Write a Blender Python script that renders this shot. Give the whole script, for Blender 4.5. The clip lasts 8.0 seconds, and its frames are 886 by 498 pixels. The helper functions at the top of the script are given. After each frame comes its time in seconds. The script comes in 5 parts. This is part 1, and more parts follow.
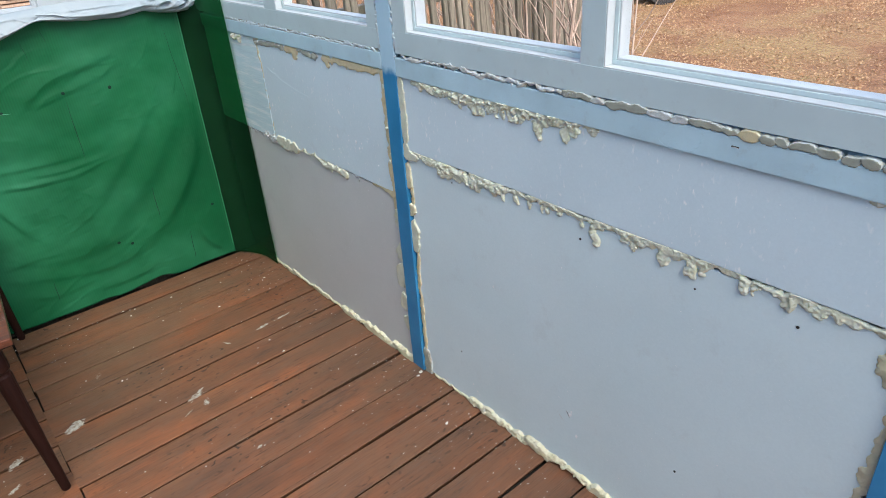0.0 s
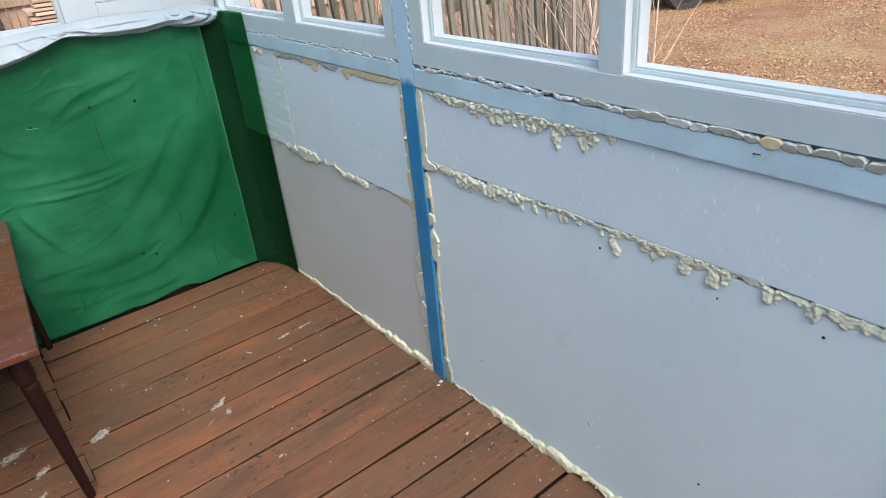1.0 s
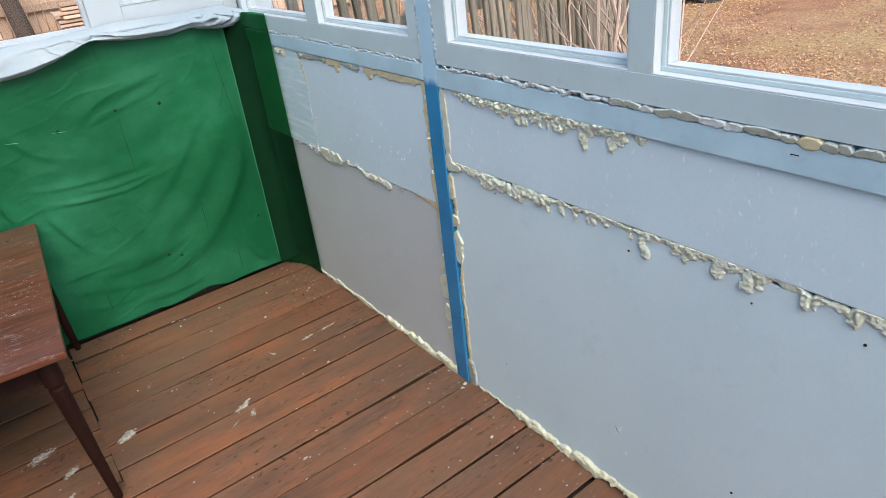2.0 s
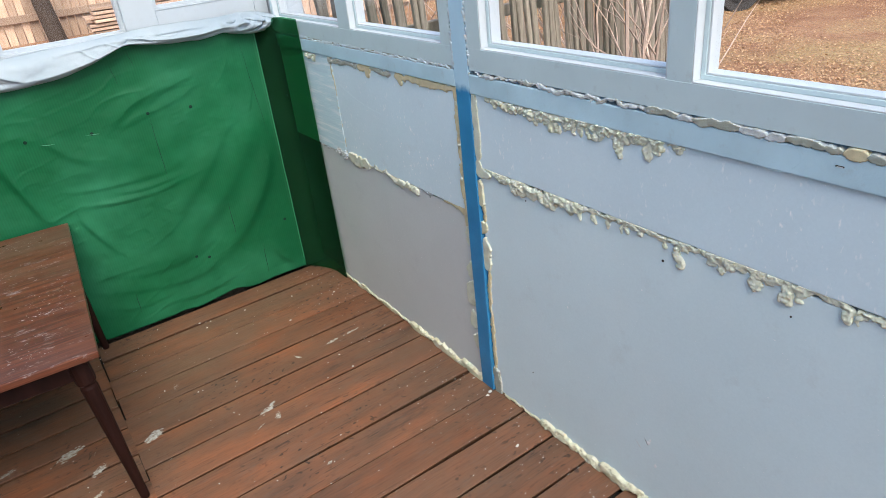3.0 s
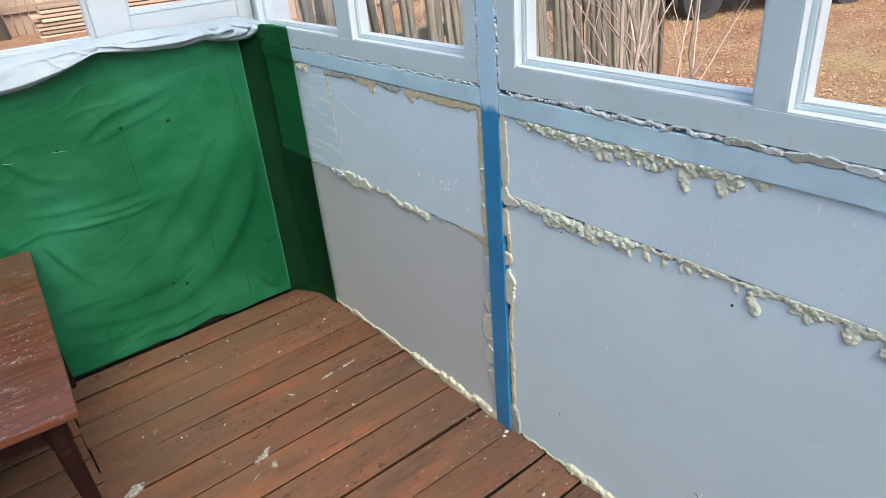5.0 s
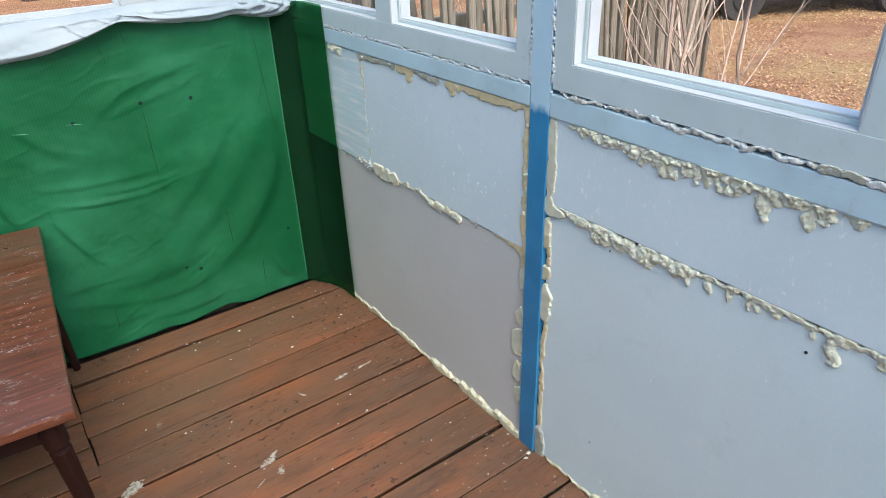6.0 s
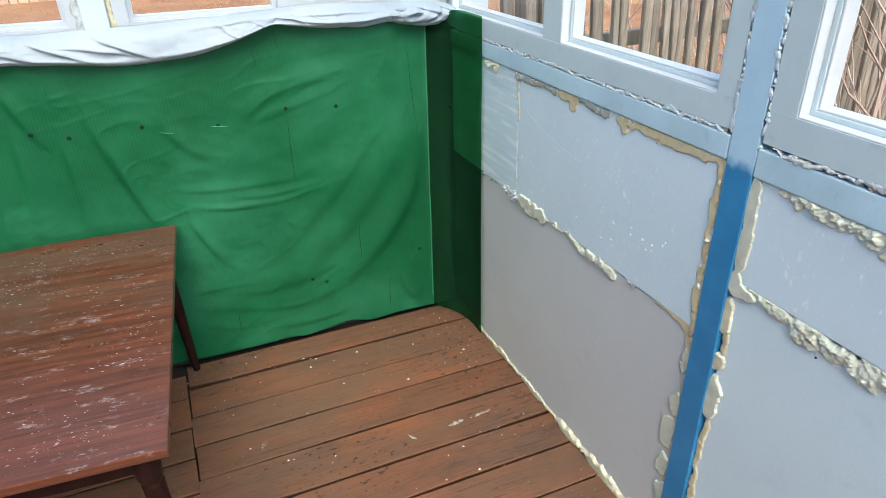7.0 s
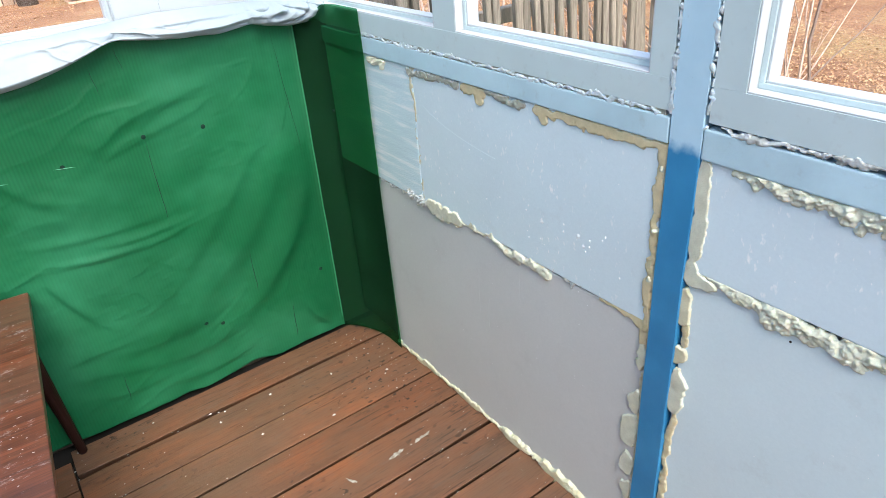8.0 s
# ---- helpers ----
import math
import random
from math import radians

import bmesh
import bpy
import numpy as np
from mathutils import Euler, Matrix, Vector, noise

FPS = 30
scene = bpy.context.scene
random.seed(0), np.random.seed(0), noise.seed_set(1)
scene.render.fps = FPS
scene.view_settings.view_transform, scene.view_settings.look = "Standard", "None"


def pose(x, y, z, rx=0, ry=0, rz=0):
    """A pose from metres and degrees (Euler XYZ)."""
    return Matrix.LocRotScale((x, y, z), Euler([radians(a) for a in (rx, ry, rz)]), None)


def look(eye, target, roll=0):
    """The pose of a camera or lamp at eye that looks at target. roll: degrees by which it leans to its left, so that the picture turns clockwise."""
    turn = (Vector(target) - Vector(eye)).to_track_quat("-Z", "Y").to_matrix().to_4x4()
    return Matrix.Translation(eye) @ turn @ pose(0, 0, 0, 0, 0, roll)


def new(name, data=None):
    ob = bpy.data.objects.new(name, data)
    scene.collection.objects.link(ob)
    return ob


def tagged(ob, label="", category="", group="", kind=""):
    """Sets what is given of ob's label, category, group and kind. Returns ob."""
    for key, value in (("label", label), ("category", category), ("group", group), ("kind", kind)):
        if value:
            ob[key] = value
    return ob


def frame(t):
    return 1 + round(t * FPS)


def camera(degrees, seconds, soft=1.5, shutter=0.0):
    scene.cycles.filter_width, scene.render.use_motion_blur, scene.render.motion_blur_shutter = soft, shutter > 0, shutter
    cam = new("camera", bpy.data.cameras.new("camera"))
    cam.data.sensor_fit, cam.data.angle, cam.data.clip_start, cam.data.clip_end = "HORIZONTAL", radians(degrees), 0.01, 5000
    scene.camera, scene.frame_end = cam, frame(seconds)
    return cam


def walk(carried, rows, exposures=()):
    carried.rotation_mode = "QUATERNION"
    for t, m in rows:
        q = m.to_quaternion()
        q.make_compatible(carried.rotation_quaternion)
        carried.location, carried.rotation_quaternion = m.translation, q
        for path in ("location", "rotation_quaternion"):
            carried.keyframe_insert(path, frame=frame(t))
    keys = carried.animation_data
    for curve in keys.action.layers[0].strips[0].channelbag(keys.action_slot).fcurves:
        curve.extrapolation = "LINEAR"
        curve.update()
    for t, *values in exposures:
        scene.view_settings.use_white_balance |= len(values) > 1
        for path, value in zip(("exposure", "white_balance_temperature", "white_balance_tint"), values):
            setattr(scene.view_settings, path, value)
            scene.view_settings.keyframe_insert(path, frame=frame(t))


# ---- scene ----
cam = camera(68.1, 8.0, soft=0.75)
PATH = [
    (0, (2.453, 5.216, 1.352), (3.545, 6.583, 0.384), -4.1),
    (0.5, (2.461, 5.213, 1.353), (3.529, 6.608, 0.397), -5.2),
    (1, (2.461, 5.214, 1.354), (3.511, 6.632, 0.412), -5.4),
    (1.5, (2.469, 5.219, 1.352), (3.493, 6.656, 0.411), -5.8),
    (1.7, (2.471, 5.226, 1.356), (3.483, 6.670, 0.411), -6.2),
    (2.8, (2.459, 5.252, 1.356), (3.421, 6.743, 0.433), -6.6),
    (3, (2.453, 5.255, 1.358), (3.408, 6.751, 0.436), -6.5),
    (3.5, (2.444, 5.283, 1.358), (3.387, 6.792, 0.445), -6.3),
    (4, (2.447, 5.36, 1.36), (3.44, 6.835, 0.444), -5.1),
    (4.5, (2.436, 5.439, 1.367), (3.477, 6.883, 0.454), -4.7),
    (4.7, (2.431, 5.464, 1.368), (3.485, 6.897, 0.453), -5.5),
    (5.8, (2.459, 5.585, 1.355), (3.526, 6.974, 0.389), -1.8),
    (6, (2.479, 5.626, 1.355), (3.491, 7.059, 0.394), -2.0),
    (6.5, (2.543, 5.736, 1.355), (3.376, 7.288, 0.409), -1.1),
    (7, (2.576, 5.842, 1.346), (3.25, 7.473, 0.405), -1.3),
    (7.5, (2.575, 5.992, 1.351), (3.268, 7.607, 0.396), -4.0),
    (8, (2.585, 6.037, 1.337), (3.562, 7.472, 0.344), -4.5),
]
EXPOSURE = 1.42
walk(cam, [(t, look(eye, target, roll)) for t, eye, target, roll in PATH], exposures=((0.0, EXPOSURE - 0.06), (3.0, EXPOSURE), (6.4, EXPOSURE + 0.08), (7.2, EXPOSURE + 0.23), (8.0, EXPOSURE + 0.42)))

# ---- world and sun: bright overcast day ----
world = bpy.data.worlds.new("sky")
scene.world = world
world.use_nodes = True
wn = world.node_tree.nodes
sky = wn.new("ShaderNodeTexSky")
sky.sky_type, sky.sun_disc = "NISHITA", False
sky.sun_elevation, sky.sun_rotation = radians(50), radians(205)
sky.air_density, sky.dust_density = 1.0, 2.4
world.node_tree.links.new(sky.outputs[0], wn["Background"].inputs[0])
wn["Background"].inputs[1].default_value = 0.15
sun = new("sun", bpy.data.lights.new("sun", "SUN"))
sun.data.energy, sun.data.angle, sun.data.color = 1.55, radians(40), (1.0, 0.90, 0.77)
sun.matrix_world = look((0, 0, 0), (0.04, 0.62, -0.78))

# ---- plan ----
WX = 3.425        # room face of the foam boards on the east wall
TY = 7.785        # room face of the green sheet on the north wall
X0, Y0 = 1.14, 2.4  # far sides of the room
FRAME_X = 3.416   # room face of the east window frames, all but flush with the posts
SILL, HEAD, CEIL = 1.0, 2.15, 2.45
GROUND = -0.60


# ---- small tools ----
def part(name, bm, material, parent=None, label="", smooth=False):
    me = bpy.data.meshes.new(name)
    bm.normal_update()
    bm.to_mesh(me)
    bm.free()
    return link(name, me, material, parent, label, smooth)


def link(name, me, material, parent=None, label="", smooth=False):
    if not me.materials:
        me.materials.append(material)
    if smooth:
        me.polygons.foreach_set("use_smooth", [True] * len(me.polygons))
    ob = new(name, me)
    if parent:
        ob.parent = parent
    return tagged(ob, label)


def empty(name, label, category, group="", kind="", at=None):
    ob = new(name)
    ob.empty_display_size = 0.05
    if at is not None:
        ob.matrix_basis = at
    return tagged(ob, label, category, group, kind)


def add_box(bm, lo, hi, bevel=0.002, m=None, seg=1):
    made = bmesh.ops.create_cube(bm, size=1.0)
    vs = made["verts"]
    c = [(a + b) / 2 for a, b in zip(lo, hi)]
    d = [abs(b - a) for a, b in zip(lo, hi)]
    for v in vs:
        v.co = Vector((c[0] + v.co.x * d[0], c[1] + v.co.y * d[1], c[2] + v.co.z * d[2]))
    if bevel:
        es = list({e for v in vs for e in v.link_edges})
        out = bmesh.ops.bevel(bm, geom=es, offset=bevel, segments=seg, affect="EDGES", profile=0.6)
        vs = list({v for v in out["verts"]} | {v for v in vs if v.is_valid})
    if m is not None:
        for v in vs:
            v.co = m @ v.co
    return vs


def box(lo, hi, bevel=0.002, m=None, seg=1):
    bm = bmesh.new()
    add_box(bm, lo, hi, bevel, m, seg)
    return bm


def lathe(bm, profile, m=None, n=20):
    """A turned solid from rows of (radius, height)."""
    rings = []
    for r, z in profile:
        rings.append([bm.verts.new((r * math.cos(a), r * math.sin(a), z)) for a in np.linspace(0, 2 * math.pi, n, endpoint=False)])
    for a, b in zip(rings, rings[1:]):
        for i in range(n):
            bm.faces.new((a[i], a[(i + 1) % n], b[(i + 1) % n], b[i]))
    bm.faces.new(rings[0][::-1])
    bm.faces.new(rings[-1])
    if m is not None:
        for ring in rings:
            for v in ring:
                v.co = m @ v.co
    return bm


def tube(bm, pts, radii, n=5):
    """A bent, tapered stem through points."""
    rings = []
    for i, (p, r) in enumerate(zip(pts, radii)):
        d = (Vector(pts[min(i + 1, len(pts) - 1)]) - Vector(pts[max(i - 1, 0)])).normalized()
        a = d.orthogonal().normalized()
        b = d.cross(a)
        rings.append([bm.verts.new(Vector(p) + r * (math.cos(k) * a + math.sin(k) * b)) for k in np.linspace(0, 2 * math.pi, n, endpoint=False)])
    for a, b in zip(rings, rings[1:]):
        for i in range(n):
            bm.faces.new((a[i], a[(i + 1) % n], b[(i + 1) % n], b[i]))
    bm.faces.new(rings[0][::-1])
    bm.faces.new(rings[-1])


def vnoise(u, v, cell, seed=0):
    """Smooth value noise between -1 and 1 on numpy arrays."""
    rng = np.random.RandomState(seed)
    tab = rng.rand(256, 256)
    a, b = np.asarray(u) / cell + 57.3, np.asarray(v) / cell + 91.7
    i, j = np.floor(a).astype(int), np.floor(b).astype(int)
    f, g = a - i, b - j
    f, g = f * f * (3 - 2 * f), g * g * (3 - 2 * g)
    q = lambda x, y: tab[x % 256, y % 256]
    return 2 * ((q(i, j) * (1 - f) + q(i + 1, j) * f) * (1 - g) + (q(i, j + 1) * (1 - f) + q(i + 1, j + 1) * f) * g) - 1


def sheet_mesh(name, pts):
    """A mesh from a grid of places, an array of (rows, columns, 3)."""
    r, c, _ = pts.shape
    k = np.arange(r * c).reshape(r, c)
    faces = np.stack([k[:-1, :-1], k[:-1, 1:], k[1:, 1:], k[1:, :-1]], -1).reshape(-1, 4)
    me = bpy.data.meshes.new(name)
    me.from_pydata(pts.reshape(-1, 3).tolist(), [], faces.tolist())
    me.update()
    return me


# ---- materials ----
class Nodes:
    """A principled material with short ways to add textures."""

    def __init__(self, name, rough=0.6, metal=0.0, spec=0.5):
        self.mat = bpy.data.materials.new(name)
        self.mat.use_nodes = True
        self.t = self.mat.node_tree
        self.p = self.t.nodes["Principled BSDF"]
        self.p.inputs["Roughness"].default_value = rough
        self.p.inputs["Metallic"].default_value = metal
        self.p.inputs["Specular IOR Level"].default_value = spec
        self.coord = self.t.nodes.new("ShaderNodeTexCoord").outputs["Object"]

    def wire(self, a, b):
        self.t.links.new(a, b)

    def scaled(self, sx, sy, sz, rot=(0, 0, 0), src=None):
        n = self.t.nodes.new("ShaderNodeMapping")
        n.inputs["Scale"].default_value = (sx, sy, sz)
        n.inputs["Rotation"].default_value = rot
        self.wire(src or self.coord, n.inputs["Vector"])
        return n.outputs[0]

    def noise(self, scale, detail=4.0, rough=0.55, src=None, distort=0.0):
        n = self.t.nodes.new("ShaderNodeTexNoise")
        n.inputs["Scale"].default_value, n.inputs["Detail"].default_value = scale, detail
        n.inputs["Roughness"].default_value, n.inputs["Distortion"].default_value = rough, distort
        self.wire(src or self.coord, n.inputs["Vector"])
        return n.outputs["Fac"]

    def voronoi(self, scale, src=None, feature="F1", out="Distance"):
        n = self.t.nodes.new("ShaderNodeTexVoronoi")
        n.feature = feature
        n.inputs["Scale"].default_value = scale
        self.wire(src or self.coord, n.inputs["Vector"])
        return n.outputs[out]

    def wave(self, scale, src=None, distort=0.0, direction="X"):
        n = self.t.nodes.new("ShaderNodeTexWave")
        n.bands_direction = direction
        n.inputs["Scale"].default_value, n.inputs["Distortion"].default_value = scale, distort
        self.wire(src or self.coord, n.inputs["Vector"])
        return n.outputs["Fac"]

    def ramp(self, src, *stops):
        n = self.t.nodes.new("ShaderNodeValToRGB")
        e = n.color_ramp.elements
        while len(e) < len(stops):
            e.new(0.5)
        for el, (pos, col) in zip(e, stops):
            el.position = pos
            el.color = (*col, 1) if isinstance(col, tuple) else (col, col, col, 1)
        self.wire(src, n.inputs[0])
        return n.outputs[0]

    def mix(self, fac, a, b, kind="MIX"):
        n = self.t.nodes.new("ShaderNodeMix")
        n.data_type, n.blend_type = "RGBA", kind
        for s, v in ((0, fac), (6, a), (7, b)):
            if isinstance(v, (int, float)) and s == 0:
                n.inputs[0].default_value = v
            elif isinstance(v, tuple):
                n.inputs[s].default_value = (*v, 1)
            else:
                self.wire(v, n.inputs[s])
        return n.outputs[2]

    def math(self, op, a, b=0.0):
        n = self.t.nodes.new("ShaderNodeMath")
        n.operation = op
        for s, v in ((0, a), (1, b)):
            if isinstance(v, (int, float)):
                n.inputs[s].default_value = v
            else:
                self.wire(v, n.inputs[s])
        return n.outputs[0]

    def axis(self, k):
        n = self.t.nodes.new("ShaderNodeSeparateXYZ")
        self.wire(self.coord, n.inputs[0])
        return n.outputs[k]

    def random(self):
        return self.t.nodes.new("ShaderNodeObjectInfo").outputs["Random"]

    def island(self):
        return self.t.nodes.new("ShaderNodeNewGeometry").outputs["Random Per Island"]

    def done(self, colour=None, bump=None, strength=0.3, dist=0.002, rough=None):
        if colour is not None:
            if isinstance(colour, tuple):
                self.p.inputs["Base Color"].default_value = (*colour, 1)
            else:
                self.wire(colour, self.p.inputs["Base Color"])
        if rough is not None:
            self.wire(rough, self.p.inputs["Roughness"])
        if bump is not None:
            n = self.t.nodes.new("ShaderNodeBump")
            n.inputs["Strength"].default_value, n.inputs["Distance"].default_value = strength, dist
            self.wire(bump, n.inputs["Height"])
            self.wire(n.outputs[0], self.p.inputs["Normal"])
        return self.mat


def paint(name, colour, rough=0.5, vary=0.12, grime=(0.25, 0.24, 0.22), dirt=0.25, coarse=0.0):
    """Old brushed oil paint on wood: tone drift, fine brush relief and small stains."""
    k = Nodes(name, rough)
    low = tuple(c * (1 - vary) for c in colour)
    c = k.ramp(k.noise(7, 5), (0.3, low), (0.7, colour))
    c = k.mix(k.math("MULTIPLY", k.ramp(k.noise(38, 6, 0.7), (0.58, 0.0), (0.78, 1.0)), dirt), c, grime)
    relief = k.math("ADD", k.noise(160, 4), k.math("MULTIPLY", k.noise(26, 6, 0.7, k.scaled(1, 0.45, 1)), coarse))
    return k.done(c, relief, 0.25 + 0.1 * coarse, 0.001 + 0.0012 * coarse)


def make_foam_board(name, colour, saw=0.0, dash=0.0):
    k = Nodes(name, 0.65, spec=0.35)
    c = k.ramp(k.noise(4, 4), (0.3, tuple(v * 0.93 for v in colour)), (0.7, colour))
    tint = k.ramp(k.noise(1.1, 5, 0.6), (0.35, 0.0), (0.68, 1.0))
    c = k.mix(k.math("MULTIPLY", tint, 0.4), c, (colour[0] * 1.06, colour[1] * 0.97, colour[2] * 0.94))
    smudge = k.math("MULTIPLY", k.ramp(k.noise(9, 7, 0.75), (0.58, 0.0), (0.74, 1.0)), 0.16)
    c = k.mix(smudge, c, (0.36, 0.37, 0.37))
    grains = k.voronoi(230, out="Color")
    c = k.mix(0.05, c, k.ramp(grains, (0.0, 0.35), (1.0, 0.85)))
    spark = k.ramp(k.noise(150, 2, 0.5), (0.74, 0.0), (0.79, 1.0))
    c = k.mix(k.math("MULTIPLY", spark, 0.7), c, (0.93, 0.95, 0.97))
    relief = k.voronoi(230)
    if dash:
        cuts = k.ramp(k.noise(115, 2, 0.5, k.scaled(1, 1.0, 0.5, (0.7, 0, 0))), (0.64, 0.0), (0.77, 1.0))
        patchy = k.ramp(k.noise(5, 4, 0.6), (0.42, 0.15), (0.62, 1.0))
        c = k.mix(k.math("MULTIPLY", k.math("MULTIPLY", cuts, patchy), dash), c, (0.90, 0.93, 0.95))
        relief = k.math("ADD", relief, k.math("MULTIPLY", k.noise(115, 3, 0.5, k.scaled(1, 1.0, 0.5, (0.7, 0, 0))), 1.5))
    if saw:
        lines = k.noise(1.0, 5, 0.62, k.scaled(5, 5, 62, (-0.10, 0, 0)))
        relief = k.math("ADD", relief, k.math("MULTIPLY", lines, saw))
        c = k.mix(k.math("MULTIPLY", k.ramp(lines, (0.50, 0.0), (0.64, 1.0)), 0.75), c, (0.86, 0.91, 0.94))
        c = k.mix(k.math("MULTIPLY", k.ramp(lines, (0.32, 1.0), (0.44, 0.0)), 0.22), c, (0.36, 0.50, 0.62))
    return k.done(c, relief, 0.10 if not saw else 0.45, 0.0010 if not saw else 0.0015)


def make_spray_foam(name, light, dark, cut=None):
    """Expanding foam; with a cut colour, the sliced faces that look out of the wall show it and the skin round them stays pale."""
    k = Nodes(name, 0.85, spec=0.12)
    c = k.ramp(k.noise(34, 6, 0.7), (0.30, dark), (0.55, light))
    fine = k.noise(300, 4, 0.6)
    pores = k.voronoi(330)
    if cut:
        geo = k.t.nodes.new("ShaderNodeNewGeometry")
        split = k.t.nodes.new("ShaderNodeSeparateXYZ")
        k.wire(geo.outputs["True Normal"], split.inputs[0])
        flat = k.ramp(k.math("ADD", k.math("ABSOLUTE", split.outputs[0]), k.math("MULTIPLY", k.noise(60, 3), 0.25)), (0.93, 0.0), (1.06, 1.0))
        sliced = k.ramp(k.noise(48, 5, 0.65), (0.30, tuple(v * 0.82 for v in cut)), (0.65, cut))
        c = k.mix(flat, c, sliced)
    c = k.mix(k.math("MULTIPLY", k.ramp(pores, (0.10, 1.0), (0.35, 0.0)), 0.22), c, tuple(v * 0.5 for v in dark))
    k.p.inputs["Subsurface Weight"].default_value = 0.3
    k.p.inputs["Subsurface Radius"].default_value = (0.004, 0.003, 0.002)
    return k.done(c, k.math("ADD", k.math("ADD", fine, k.noise(130, 5, 0.7)), pores), 0.17, 0.0015)


def make_floor_paint():
    k = Nodes("floor_paint", 0.5, spec=0.35)
    shift = k.t.nodes.new("ShaderNodeVectorMath")
    shift.operation = "ADD"
    k.wire(k.coord, shift.inputs[0])
    k.wire(k.math("MULTIPLY", k.random(), 9.0), shift.inputs[1])
    own = shift.outputs[0]
    slow = k.scaled(1.6, 7, 7, src=own)
    long = k.scaled(1.4, 26, 26, src=own)
    # coat of paint: orange-brown where it is whole, duller where feet have rubbed it
    c = k.ramp(k.noise(1.5, 6, 0.6, slow), (0.30, (0.110, 0.057, 0.035)), (0.50, (0.175, 0.074, 0.038)), (0.72, (0.270, 0.092, 0.038)))
    c = k.mix(1.0, c, k.ramp(k.random(), (0.0, 1.06), (1.0, 1.42)), "MULTIPLY")
    rubbed = k.ramp(k.noise(1.3, 7, 0.66, k.scaled(1.0, 1.8, 1.0)), (0.42, 0.0), (0.62, 1.0))
    c = k.mix(k.math("MULTIPLY", rubbed, 0.8), c, (0.158, 0.094, 0.058))
    # grime in drawn-out patches
    grime = k.math("MULTIPLY", k.ramp(k.noise(1.6, 8, 0.7, slow), (0.52, 0.0), (0.66, 1.0)), k.ramp(k.noise(9, 6, 0.75, k.scaled(0.6, 1.6, 1)), (0.42, 0.0), (0.60, 1.0)))
    c = k.mix(k.math("MULTIPLY", grime, 0.75), c, (0.060, 0.042, 0.032))
    streak = k.ramp(k.noise(2.4, 7, 0.72, long), (0.58, 0.0), (0.72, 1.0))
    c = k.mix(k.math("MULTIPLY", streak, 0.45), c, (0.070, 0.040, 0.028))
    pale = k.math("MULTIPLY", k.ramp(k.noise(3.0, 8, 0.75, long), (0.64, 0.0), (0.72, 1.0)), k.ramp(k.noise(1.2, 3), (0.5, 0.0), (0.6, 1.0)))
    c = k.mix(k.math("MULTIPLY", pale, 0.5), c, (0.33, 0.28, 0.23))
    pits = k.ramp(k.noise(42, 3, 0.5, k.scaled(1, 1.4, 1)), (0.61, 0.0), (0.65, 1.0))
    pits = k.math("MULTIPLY", pits, k.ramp(k.noise(2.2, 4, 0.6), (0.46, 0.0), (0.60, 1.0)))
    c = k.mix(k.math("MULTIPLY", pits, 0.9), c, (0.028, 0.02, 0.017))
    fibre = k.noise(2.5, 5, 0.65, k.scaled(6, 140, 140, src=own))
    c = k.mix(k.math("MULTIPLY", k.ramp(fibre, (0.34, 1.0), (0.5, 0.0)), 0.38), c, (0.06, 0.032, 0.022))
    # short dark checks along the grain, and dull grey scuffs
    checks = k.math("MULTIPLY", k.ramp(k.noise(2.8, 4, 0.62, k.scaled(2.2, 48, 48, src=own)), (0.605, 0.0), (0.65, 1.0)), k.ramp(k.noise(2.6, 4, 0.6), (0.40, 0.0), (0.56, 1.0)))
    c = k.mix(k.math("MULTIPLY", checks, 0.7), c, (0.036, 0.024, 0.019))
    scuff = k.math("MULTIPLY", k.ramp(k.noise(14, 8, 0.78, k.scaled(0.7, 2.0, 1)), (0.52, 0.0), (0.66, 1.0)), 0.35)
    c = k.mix(scuff, c, (0.150, 0.112, 0.085))
    rough = k.ramp(k.noise(6, 5), (0.3, 0.40), (0.7, 0.68))
    relief = k.math("ADD", k.noise(2.6, 7, 0.65, long), k.math("ADD", k.noise(45, 6, 0.7), fibre))
    return k.done(c, relief, 0.5, 0.002, rough)


